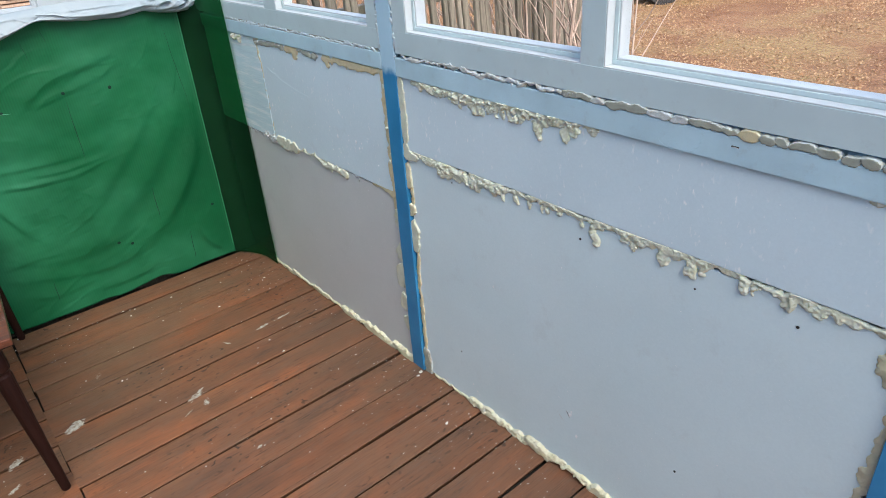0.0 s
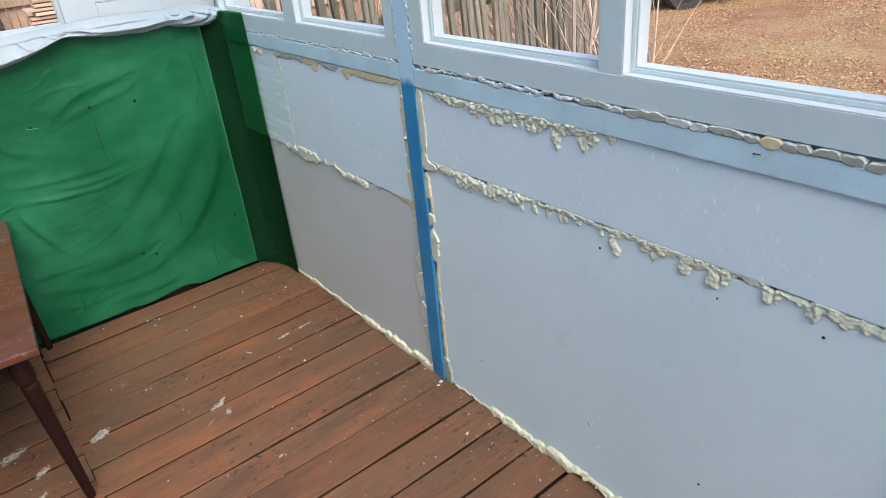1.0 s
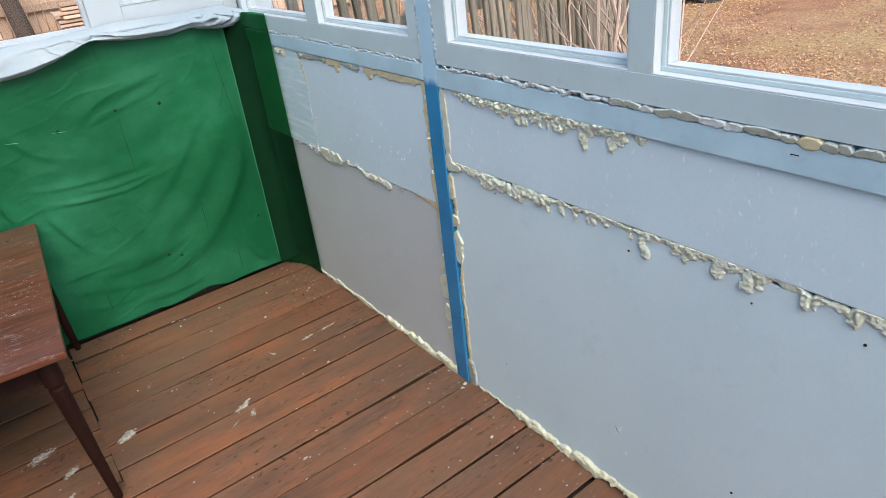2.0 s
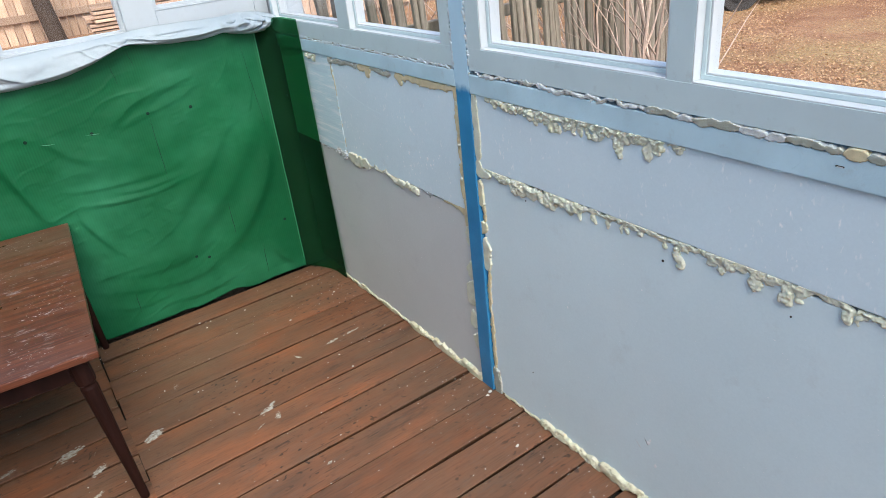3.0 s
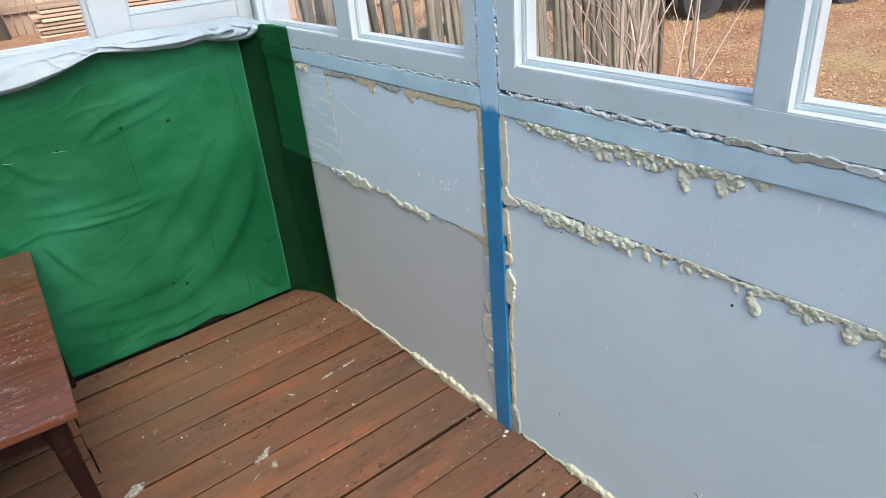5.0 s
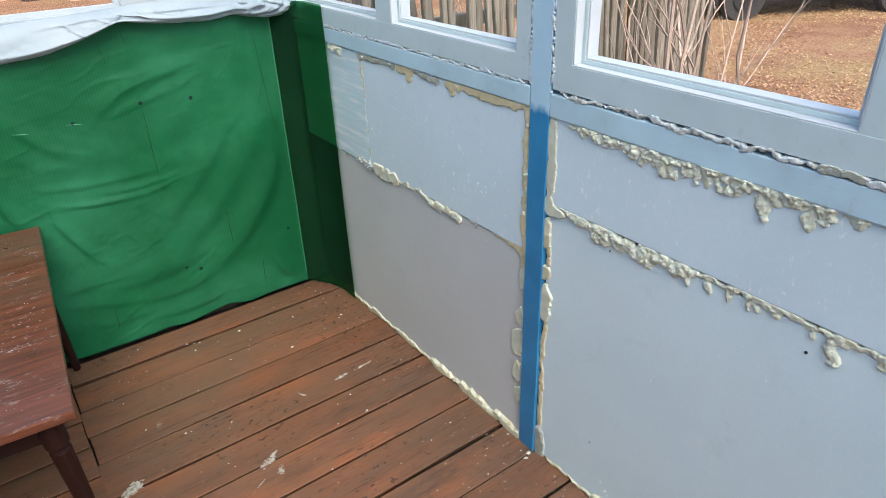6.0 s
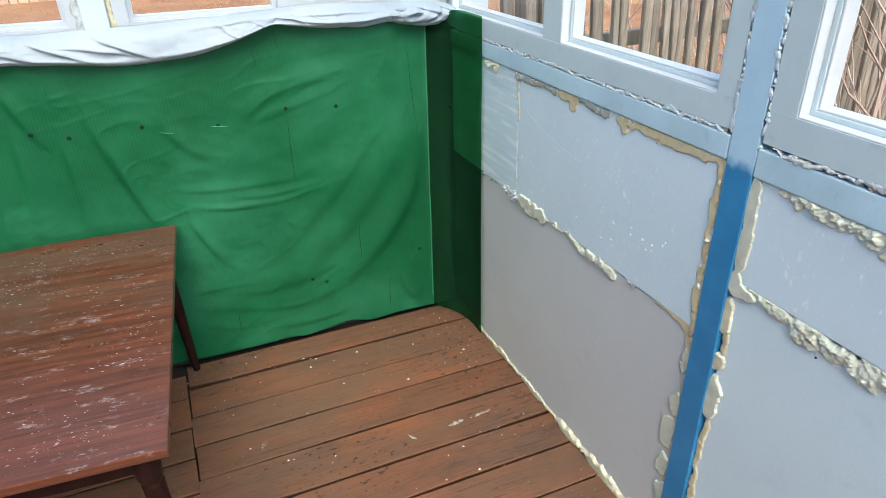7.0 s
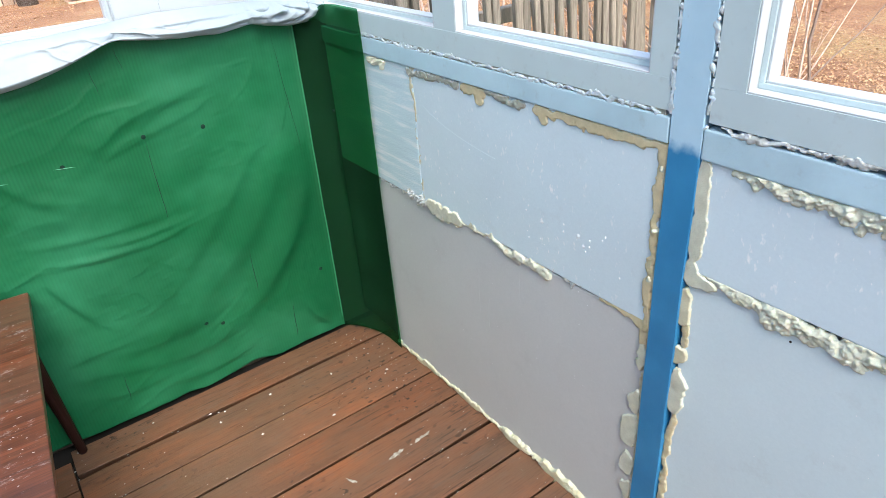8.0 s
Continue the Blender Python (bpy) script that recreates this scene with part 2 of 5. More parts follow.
def make_table_wood():
    k = Nodes("table_veneer", 0.36, spec=0.5)
    along = k.scaled(1.4, 16, 16)
    c = k.ramp(k.noise(1.7, 7, 0.62, along, 0.5), (0.3, (0.062, 0.020, 0.011)), (0.5, (0.132, 0.039, 0.018)), (0.7, (0.218, 0.068, 0.030)))
    bands = k.noise(1.3, 5, 0.6, k.scaled(1.1, 34, 34), 1.2)
    c = k.mix(k.math("MULTIPLY", k.ramp(bands, (0.38, 1.0), (0.54, 0.0)), 0.72), c, (0.036, 0.013, 0.009))
    fine = k.noise(2.2, 4, 0.6, k.scaled(5, 110, 110))
    c = k.mix(0.25, c, k.ramp(fine, (0.35, (0.07, 0.024, 0.015)), (0.65, (0.23, 0.075, 0.038))))
    # worn through to grey-brown at the wall end
    far = k.ramp(k.math("ADD", k.axis(1), k.math("MULTIPLY", k.noise(4, 4), 0.6)), (0.75, 0.0), (1.15, 1.0))
    worn = k.math("MULTIPLY", k.ramp(k.noise(2.5, 7, 0.7, k.scaled(1, 3, 1)), (0.40, 0.0), (0.62, 1.0)), k.math("MULTIPLY", far, 0.85))
    c = k.mix(worn, c, (0.115, 0.072, 0.048))
    smear = k.math("MULTIPLY", k.ramp(k.noise(7, 9, 0.82, k.scaled(2.0, 4.5, 4)), (0.575, 0.0), (0.655, 1.0)), 0.62)
    c = k.mix(smear, c, (0.42, 0.38, 0.37))
    rub = k.ramp(k.noise(3.2, 6, 0.7, k.scaled(1, 1.5, 1)), (0.32, 0.24), (0.68, 0.44))
    return k.done(c, k.math("ADD", fine, k.noise(18, 6, 0.7)), 0.16, 0.001, rub)


def make_dark_wood(name, colour, rough=0.4):
    k = Nodes(name, rough, spec=0.22)
    c = k.ramp(k.noise(3, 6, 0.65, k.scaled(12, 12, 2)), (0.3, tuple(v * 0.55 for v in colour)), (0.7, colour))
    return k.done(c, k.noise(4, 6, 0.6, k.scaled(30, 30, 3)), 0.2, 0.001)


def make_green_sheet():
    k = Nodes("green_sheet", 0.5, spec=0.25)
    c = k.ramp(k.noise(2.4, 5, 0.6), (0.3, (0.003, 0.080, 0.026)), (0.7, (0.006, 0.122, 0.042)))
    pale = k.math("MULTIPLY", k.ramp(k.noise(3.6, 6, 0.65), (0.55, 0.0), (0.78, 1.0)), 0.3)
    c = k.mix(pale, c, (0.03, 0.25, 0.108))
    # broad pale patches: dust, with its sheen put into the colour
    dusty_sheen = k.math("MULTIPLY", k.ramp(k.noise(2.6, 4, 0.5, k.scaled(1, 1, 1.3)), (0.48, 0.0), (0.72, 1.0)), 0.38)
    c = k.mix(dusty_sheen, c, (0.05, 0.275, 0.145))
    ribs = k.wave(37.0, direction="X")
    # rib crests lightened, troughs darkened: their relief shading put into the colour
    c = k.mix(k.math("MULTIPLY", ribs, 0.07), c, (0.018, 0.26, 0.10))
    c = k.mix(k.math("MULTIPLY", k.ramp(ribs, (0.0, 1.0), (0.3, 0.0)), 0.05), c, (0.002, 0.07, 0.024))
    marks = k.math("MULTIPLY", k.ramp(k.noise(30, 6, 0.75, k.scaled(1, 1, 0.35)), (0.675, 0.0), (0.75, 1.0)), 0.55)
    c = k.mix(marks, c, (0.004, 0.06, 0.03))
    k.p.inputs["Transmission Weight"].default_value = 0.0
    return k.done(c, k.math("ADD", k.math("MULTIPLY", ribs, 0.2), k.noise(90, 4)), 0.28, 0.0012, k.ramp(k.noise(5, 4), (0.3, 0.42), (0.7, 0.6)))


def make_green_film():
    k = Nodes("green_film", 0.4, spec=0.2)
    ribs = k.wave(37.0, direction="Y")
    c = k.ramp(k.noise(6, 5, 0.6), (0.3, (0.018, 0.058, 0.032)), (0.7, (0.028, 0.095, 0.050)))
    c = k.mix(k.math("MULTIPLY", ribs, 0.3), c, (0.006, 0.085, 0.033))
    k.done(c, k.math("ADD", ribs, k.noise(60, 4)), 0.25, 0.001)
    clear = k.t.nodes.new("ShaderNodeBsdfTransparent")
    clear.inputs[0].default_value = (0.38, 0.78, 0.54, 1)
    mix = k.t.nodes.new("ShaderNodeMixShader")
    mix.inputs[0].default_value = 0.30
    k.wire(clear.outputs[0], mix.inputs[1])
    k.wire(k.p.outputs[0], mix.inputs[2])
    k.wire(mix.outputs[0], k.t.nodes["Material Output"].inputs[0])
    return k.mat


def make_white_cloth():
    k = Nodes("white_cloth", 0.85, spec=0.2)
    c = k.ramp(k.noise(6, 5), (0.3, (0.36, 0.43, 0.475)), (0.7, (0.44, 0.495, 0.53)))
    weave = k.math("ADD", k.wave(700, direction="X"), k.wave(700, direction="Z"))
    return k.done(c, k.math("ADD", weave, k.noise(30, 5)), 0.2, 0.0008)


def make_post_paint():
    """Strong blue paint below, pale blue brushed over it above, with a soft edge."""
    k = Nodes("post_paint", 0.45)
    edge = k.math("ADD", k.axis(2), k.math("MULTIPLY", k.math("SUBTRACT", k.noise(45, 4), 0.5), 0.03))
    f = k.ramp(k.math("MULTIPLY", k.math("SUBTRACT", edge, 0.925), 16.0), (0.25, 0.0), (0.6, 1.0))
    low = k.ramp(k.noise(9, 6), (0.3, (0.026, 0.20, 0.42)), (0.7, (0.042, 0.265, 0.52)))
    high = k.ramp(k.noise(12, 5), (0.3, (0.40, 0.605, 0.745)), (0.7, (0.475, 0.68, 0.815)))
    c = k.mix(f, low, high)
    spots = k.math("MULTIPLY", k.ramp(k.noise(55, 6, 0.7), (0.66, 0.0), (0.74, 1.0)), 0.5)
    c = k.mix(spots, c, (0.06, 0.12, 0.17))
    return k.done(c, k.noise(8, 7, 0.65, k.scaled(20, 20, 2)), 0.3, 0.0015)


def make_glass():
    k = Nodes("glass", 0.0)
    m = k.mat
    k.t.nodes.remove(k.p)
    out = k.t.nodes["Material Output"]
    clear = k.t.nodes.new("ShaderNodeBsdfTransparent")
    gloss = k.t.nodes.new("ShaderNodeBsdfGlossy")
    gloss.inputs["Roughness"].default_value = 0.02
    face = k.t.nodes.new("ShaderNodeLayerWeight")
    face.inputs["Blend"].default_value = 0.5
    rise = k.math("ADD", k.math("MULTIPLY", k.math("POWER", face.outputs["Facing"], 5.0), 0.55), 0.025)
    mix = k.t.nodes.new("ShaderNodeMixShader")
    k.wire(rise, mix.inputs[0])
    k.wire(clear.outputs[0], mix.inputs[1])
    k.wire(gloss.outputs[0], mix.inputs[2])
    k.wire(mix.outputs[0], out.inputs[0])
    return m


def make_roofing():
    k = Nodes("unseen_roofing", 0.1)
    k.t.nodes.remove(k.p)
    clear = k.t.nodes.new("ShaderNodeBsdfTransparent")
    clear.inputs[0].default_value = (0.80, 0.86, 0.90, 1)
    gloss = k.t.nodes.new("ShaderNodeBsdfGlossy")
    gloss.inputs["Roughness"].default_value = 0.1
    mix = k.t.nodes.new("ShaderNodeMixShader")
    mix.inputs[0].default_value = 0.06
    k.wire(clear.outputs[0], mix.inputs[1])
    k.wire(gloss.outputs[0], mix.inputs[2])
    k.wire(mix.outputs[0], k.t.nodes["Material Output"].inputs[0])
    return k.mat


def make_ground():
    k = Nodes("earth", 0.95, spec=0.1)
    c = k.ramp(k.noise(1.1, 7, 0.65), (0.3, (0.245, 0.128, 0.075)), (0.52, (0.355, 0.205, 0.122)), (0.72, (0.43, 0.29, 0.175)))
    grass = k.math("MULTIPLY", k.ramp(k.noise(0.55, 5, 0.6), (0.5, 0.0), (0.64, 1.0)), k.ramp(k.noise(22, 6, 0.7), (0.4, 0.2), (0.62, 1.0)))
    c = k.mix(k.math("MULTIPLY", grass, 0.7), c, (0.36, 0.30, 0.13))
    c = k.mix(k.math("MULTIPLY", k.ramp(k.noise(26, 8, 0.8), (0.46, 0.0), (0.62, 1.0)), 0.75), c, (0.11, 0.055, 0.033))
    return k.done(c, k.noise(16, 9, 0.75), 0.8, 0.04)


def make_splash():
    k = Nodes("plaster_splash", 0.8, spec=0.2)
    return k.done(k.ramp(k.noise(90, 5, 0.7), (0.35, (0.23, 0.18, 0.135)), (0.6, (0.48, 0.46, 0.40))), k.noise(200, 4), 0.4, 0.001)


def make_leaf(name, lo, hi):
    k = Nodes(name, 0.8, spec=0.2)
    return k.done(k.ramp(k.island(), (0.0, lo), (1.0, hi)))


def make_weathered(name, lo, hi, z=2.0):
    k = Nodes(name, 0.85, spec=0.2)
    grain = k.noise(3, 7, 0.7, k.scaled(26, 26, z))
    c = k.ramp(grain, (0.28, lo), (0.68, hi))
    c = k.mix(1.0, c, k.ramp(k.random(), (0.0, 0.55), (1.0, 1.2)), "MULTIPLY")
    return k.done(c, grain, 0.5, 0.003)


M_FRAME = paint("frame_paint", (0.545, 0.665, 0.69), 0.5, 0.08)
M_RAIL = paint("rail_paint", (0.515, 0.715, 0.81), 0.5, 0.18, coarse=0.9)
M_WHITE = paint("white_paint", (0.54, 0.585, 0.62), 0.4, 0.05, dirt=0.12)
M_BEAD = paint("bead_paint", (0.58, 0.62, 0.64), 0.4, 0.05, dirt=0.12)
M_WALL = paint("wall_paint", (0.62, 0.68, 0.72), 0.6)
M_NORTH_POST = paint("north_post_paint", (0.62, 0.72, 0.78), 0.5, 0.12, coarse=1.0)
M_UNSEEN_WALL = paint("unseen_wall_paint", (0.32, 0.37, 0.42), 0.7)
M_CEIL = paint("ceiling_paint", (0.75, 0.77, 0.78), 0.7)
M_POST = make_post_paint()
M_LOWER = make_foam_board("foam_board_smooth", (0.655, 0.815, 0.865))
# greyer than the smooth board, for the bay beside the green sheet
M_GREY_BOARD = make_foam_board("foam_board_grey", (0.575, 0.61, 0.61))
M_UPPER = make_foam_board("foam_board_beaded", (0.645, 0.80, 0.872), dash=1.0)
M_SAWN = make_foam_board("foam_board_sawn", (0.60, 0.785, 0.855), saw=1.2)
M_FOAM = make_spray_foam("spray_foam_cream", (0.67, 0.695, 0.57), (0.56, 0.57, 0.44))
M_FOAM_OLD = make_spray_foam("spray_foam_tan", (0.69, 0.64, 0.46), (0.57, 0.505, 0.315), (0.64, 0.565, 0.365))
M_FOAM_CUT = make_spray_foam("spray_foam_cut", (0.69, 0.71, 0.58), (0.59, 0.59, 0.45), (0.65, 0.67, 0.545))
M_FOAM_AMBER = make_spray_foam("spray_foam_amber", (0.71, 0.70, 0.53), (0.61, 0.57, 0.385), (0.66, 0.62, 0.44))
M_FOAM_PAINTED = make_spray_foam("spray_foam_brushed", (0.60, 0.70, 0.745), (0.36, 0.40, 0.41))
M_FOAM_PLATE = make_spray_foam("spray_foam_plate", (0.58, 0.62, 0.60), (0.38, 0.39, 0.34), (0.38, 0.40, 0.34))
M_FOAM_GREY = make_spray_foam("spray_foam_painted", (0.58, 0.62, 0.62), (0.28, 0.28, 0.25))
M_HOLE = Nodes("dark_hole", 0.9).done((0.02, 0.018, 0.016))
M_GOUGE = Nodes("torn_foam", 0.8).done((0.78, 0.83, 0.86))
M_FAINT_GREY = Nodes("faint_grey_scratch", 0.7).done((0.60, 0.63, 0.635))
M_FAINT = Nodes("faint_scratch", 0.7).done((0.665, 0.80, 0.85))
M_FLOOR = make_floor_paint()
M_TABLE = make_table_wood()
M_LEG = make_dark_wood("leg_varnish", (0.026, 0.0082, 0.0058), 0.5)
M_GREEN = make_green_sheet()
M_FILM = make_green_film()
M_CREASE_LINE = Nodes("dark_crease", 0.8).done((0.002, 0.03, 0.012))
M_LIT_EDGE = Nodes("sheet_lit_edge", 0.5).done((0.035, 0.235, 0.11))
M_SCRATCH = Nodes("pale_scratch", 0.7).done((0.12, 0.37, 0.22))
M_CLOTH = make_white_cloth()
M_GLASS = make_glass()
M_ROOF = make_roofing()
M_GROUND = make_ground()
M_LEAF = make_leaf("dry_leaf", (0.27, 0.14, 0.07), (0.50, 0.345, 0.20))
M_PICKET = make_weathered("picket_wood", (0.115, 0.100, 0.080), (0.335, 0.300, 0.245))
M_FENCE_RAIL = make_weathered("fence_rail_wood", (0.27, 0.24, 0.20), (0.52, 0.47, 0.39))
M_FARWOOD = make_weathered("far_boards", (0.31, 0.205, 0.14), (0.58, 0.43, 0.32))
# wood of the pole; also the dark stand-in for shade in hollows
M_POLE_AND_SHADE = make_weathered("pole_wood_and_shade", (0.06, 0.045, 0.035), (0.13, 0.10, 0.08))
M_STEM = make_weathered("shrub_bark", (0.36, 0.26, 0.21), (0.64, 0.52, 0.44))
M_CRUMB = Nodes("plaster_crumb", 0.85, spec=0.2).done((0.60, 0.58, 0.54))
M_FLECK = Nodes("plaster_fleck", 0.8, spec=0.2).done((0.50, 0.49, 0.50))
M_SPLASH = make_splash()
M_NAIL = Nodes("nail_head", 0.55, spec=0.25).done((0.003, 0.024, 0.013))


# ---- floor ----
def plank(x0, x1, lo, hi, lo_gap, hi_gap, top, n):
    """A floorboard whose long edges wander, planed back below its top edge."""
    xs = np.linspace(x0, x1, n)
    a = [lo + lo_gap(x) for x in xs]
    b = [hi - hi_gap(x) for x in xs]
    rings = []
    bm = bmesh.new()
    for x, p, q in zip(xs, a, b):
        sag = top + 0.0008 * noise.noise((x * 3, p * 9, 0))
        rings.append([bm.verts.new((x, y, z)) for y, z in ((p + 0.012, -0.030), (p, sag - 0.0022), (p + 0.0005, sag - 0.0005), (p + 0.0016, sag), (q - 0.0016, sag), (q - 0.0005, sag - 0.0005), (q, sag - 0.0022), (q - 0.012, -0.030))])
    for r, t in zip(rings, rings[1:]):
        for k in range(8):
            bm.faces.new((r[k], r[(k + 1) % 8], t[(k + 1) % 8], t[k]))
    bm.faces.new(rings[0])
    bm.faces.new(rings[-1][::-1])
    bmesh.ops.recalc_face_normals(bm, faces=bm.faces[:])
    return bm


def build_floor():
    # near-black base colour stands in for the shade down in the board gaps
    base = part("floor", box((X0, Y0, -0.10), (3.55, 7.95, -0.030), 0), M_HOLE)
    tagged(base, "floor of red-brown painted boards, worn and littered with foam crumbs", "floor", kind="structure")
    rng = random.Random(3)
    gaps = [7.776, 7.654, 7.511, 7.380, 7.250, 7.100, 6.970, 6.838, 6.690, 6.560, 6.428, 6.297, 6.170, 6.044, 5.92]
    while gaps[-1] > Y0 + 0.1:
        gaps.append(gaps[-1] - rng.uniform(0.125, 0.142))
    # width of each gap at its west and east ends
    wide = {7.654: (0.0110, 0.0046), 7.511: (0.0022, 0.0010), 7.380: (0.0042, 0.0034), 7.250: (0.0016, 0.0052), 7.100: (0.0040, 0.0044), 6.970: (0.0030, 0.0040), 6.838: (0.0044, 0.0030), 6.690: (0.0026, 0.0066), 6.560: (0.0014, 0.0022), 6.428: (0.0036, 0.0044), 6.297: (0.0036, 0.0042), 6.170: (0.0024, 0.0034), 6.044: (0.0036, 0.0046)}

    def half(g, west):
        a, b = wide.get(g, (0.0028, 0.0036))
        if west:
            a, b = 0.0042, 0.0034

        def at(x):
            f = min(1.0, max(0.0, (x - 2.45) / 0.95))
            w = a + (b - a) * f
            return max(0.0008, 1.0 * w * (1 + 0.6 * noise.noise((x * 5.5, g * 31, 0.3))))
        return at

    west_rows = [g - 0.046 + rng.uniform(-0.006, 0.006) for g in gaps]
    for row, x0, x1, n in ((gaps, 2.4465, 3.47, 16), (west_rows, X0, 2.4440, 9)):
        for hi, lo in zip(row, row[1:]):
            e = rng.uniform(-0.004, 0.003)
            bm = plank(x0 + e * (x1 > 3), x1 + e * (x1 < 3), lo, hi, half(lo, x1 < 3), half(hi, x1 < 3), rng.uniform(-0.0018, 0.0008), n)
            part("floorboard", bm, M_FLOOR, base)


# ---- east wall: frame, rails, posts, windows ----
POSTS = [6.589, 5.337, 4.085, 2.835]


def build_post(y, lo=0.0):
    bm = bmesh.new()
    add_box(bm, (3.4150, y - 0.028, lo), (3.50, y + 0.028, CEIL), 0.0012, seg=1)
    bmesh.ops.subdivide_edges(bm, edges=[e for e in bm.edges if abs(e.verts[0].co.z - e.verts[1].co.z) > 1], cuts=60)
    for v in bm.verts:
        v.co.y += 0.0022 * noise.noise((v.co.x * 9, y, v.co.z * 7))
        v.co.x += 0.0015 * noise.noise((y, v.co.y * 9, v.co.z * 6))
    return tagged(part("wall_post", bm, M_POST), "wooden wall post, strong blue below and pale blue above", "post", "posts of the east wall", "structure")


def ring(axis, u0, u1, z0, z1, w, near, deep, bevel=0.0015):
    """Four mitre-less bars round an opening in a wall across the axis."""
    bm = bmesh.new()
    for a, b, c, d in ((u0 - w, u1 + w, z0 - w, z0), (u0 - w, u1 + w, z1, z1 + w), (u0 - w, u0, z0, z1), (u1, u1 + w, z0, z1)):
        lo, hi = ((near, a, c), (deep, b, d)) if axis == "x" else ((a, near, c), (b, deep, d))
        add_box(bm, lo, hi, bevel)
    return bm


def bar(axis, u0, u1, z0, z1, near, deep, bevel=0.002):
    lo, hi = ((near, u0, z0), (deep, u1, z1)) if axis == "x" else ((u0, near, z0), (u1, deep, z1))
    return box(lo, hi, bevel)


def build_window(name, axis, u0, u1, face, panes, z0, material, label):
    """A fixed window: frame from u0 to u1, with openings given as spans and their lower edge; each holds a sash set back in a white rebate."""
    win = empty(name, label, "window", "", "structure")
    deep = face + 0.055
    bead = M_BEAD if axis == "x" else M_WHITE
    sash = M_FRAME if axis == "x" else M_WHITE
    base = min(low for _, _, low in panes)
    part("bottom_rail", bar(axis, u0, u1, z0, base, face, deep, 0.0004), material, win)
    part("top_rail", bar(axis, u0, u1, HEAD - 0.06, HEAD, face, deep), material, win)
    edges = [u0] + [e for a, b, _ in panes for e in (a, b)] + [u1]
    for i in range(0, len(edges), 2):
        nm = "stile" if i in (0, len(edges) - 2) else "mullion"
        part(nm, bar(axis, edges[i], edges[i + 1], base, HEAD - 0.06, face + (0 if nm == "stile" else 0.0006), deep, 0.0004), material, win)
    top = HEAD - 0.06
    for a, b, low in panes:
        if low > base + 0.002:
            part("lower_panel", bar(axis, a, b, base, low, face + 0.003, deep), material, win)
        frames = (("rebate_lining", 0.0030, 0.0030, 0.0010, bead, "white painted rebate"), ("sash", 0.0115, 0.0085, 0.0210, sash, ""), ("putty_line", 0.0155, 0.0040, 0.0235, bead, "white putty line"))
        for nm, inset, w, near, mat, lab in frames:
            part(nm, ring(axis, a + inset, b - inset, low + inset, top - inset, w, face + near, deep - 0.001 - inset * 0.1, 0.0008), mat, win, lab)
        pane = part("pane", bar(axis, a + 0.011, b - 0.011, low + 0.011, top - 0.011, face + 0.0325, face + 0.0355, 0), M_GLASS, win, "clear window pane")
        pane.visible_shadow = False
    return win


def build_east_wall():
    wall = part("wall_east", box((3.475, Y0, -0.1), (3.56, 7.95, SILL), 0.002), M_WALL)
    tagged(wall, "low plank wall under the veranda windows, lined with foam boards", "wall", kind="structure")
    lintel = part("wall_east_top", box((3.44, Y0, HEAD), (3.56, 7.95, CEIL), 0.002), M_WALL)
    tagged(lintel, "painted wall strip over the windows", "wall", kind="structure")
    for y in POSTS:
        build_post(y)
    # the two bays in view, and two more behind the camera
    build_window("window_1", "x", 6.623, 7.775, FRAME_X, ((6.664, 7.153, 1.051), (7.227, 7.757, 1.051)), 1.002, M_FRAME, "two-pane veranda window in a pale grey-blue wooden frame")
    build_window("window_2", "x", 5.376, 6.554, FRAME_X, ((5.400, 5.932, 1.052), (5.982, 6.505, 1.052)), 0.999, M_FRAME, "two-pane veranda window in a pale grey-blue wooden frame")
    build_window("window_3", "x", 4.122, 5.302, FRAME_X, ((4.151, 4.684, 1.054), (4.721, 5.249, 1.054)), 1.004, M_FRAME, "two-pane veranda window in a pale grey-blue wooden frame")
    build_window("window_4", "x", 2.872, 4.050, FRAME_X, ((2.901, 3.434, 1.054), (3.471, 3.999, 1.054)), 1.004, M_FRAME, "two-pane veranda window in a pale grey-blue wooden frame")
    # dark strips added behind the cracks to stop light and stand for shade
    for y in POSTS[:2]:
        for a, b in ((y - 0.040, y - 0.026), (y + 0.026, y + 0.040)):
            strip = part("packing_strip", box((3.436, a, 0.99), (3.462, b, HEAD), 0.001), M_POLE_AND_SHADE)
            tagged(strip, "dark strip added to shade the crack beside the post", "strip", "packing strips beside the posts", "structure")
    for a, b, low in ((6.619, 7.775, 0.950), (5.367, 6.559, 0.941), (4.117, 5.303, 0.94), (2.867, 4.053, 0.94)):
        bm = box((3.4150, a, low), (3.47, b, 0.993 if a > 6.6 else 0.989), 0.003, seg=2)
        for v in bm.verts:
            v.co.z -= 0.0065 * max(0.0, min(1.0, (6.40 - v.co.y) / 0.9)) if v.co.y > 5 and a < 6 else 0
        rail = part("rail_board", bm, M_RAIL)
        if a < 6 and a > 5:
            part("nail_slot", box((3.4145, 5.666, 0.9652), (3.4165, 5.679, 0.9682), 0.0006), M_HOLE, rail, "small dark nail slot")
            part("nail_chip", box((3.4142, 5.667, 0.9650), (3.4155, 5.677, 0.9666), 0.0004), M_BEAD, rail, "white chip of paint")
            for pts in (((5.809, 0.953), (5.795, 0.941), (5.764, 0.936)), ((5.764, 0.936), (5.742, 0.945), (5.729, 0.962)), ((5.729, 0.962), (5.733, 0.975), (5.742, 0.984))):
                scratch(rail, 3.4149, pts, 0.0011, M_RAIL)
        tagged(rail, "pale blue painted rail board below the window", "rail", "rails of the east wall", "structure")


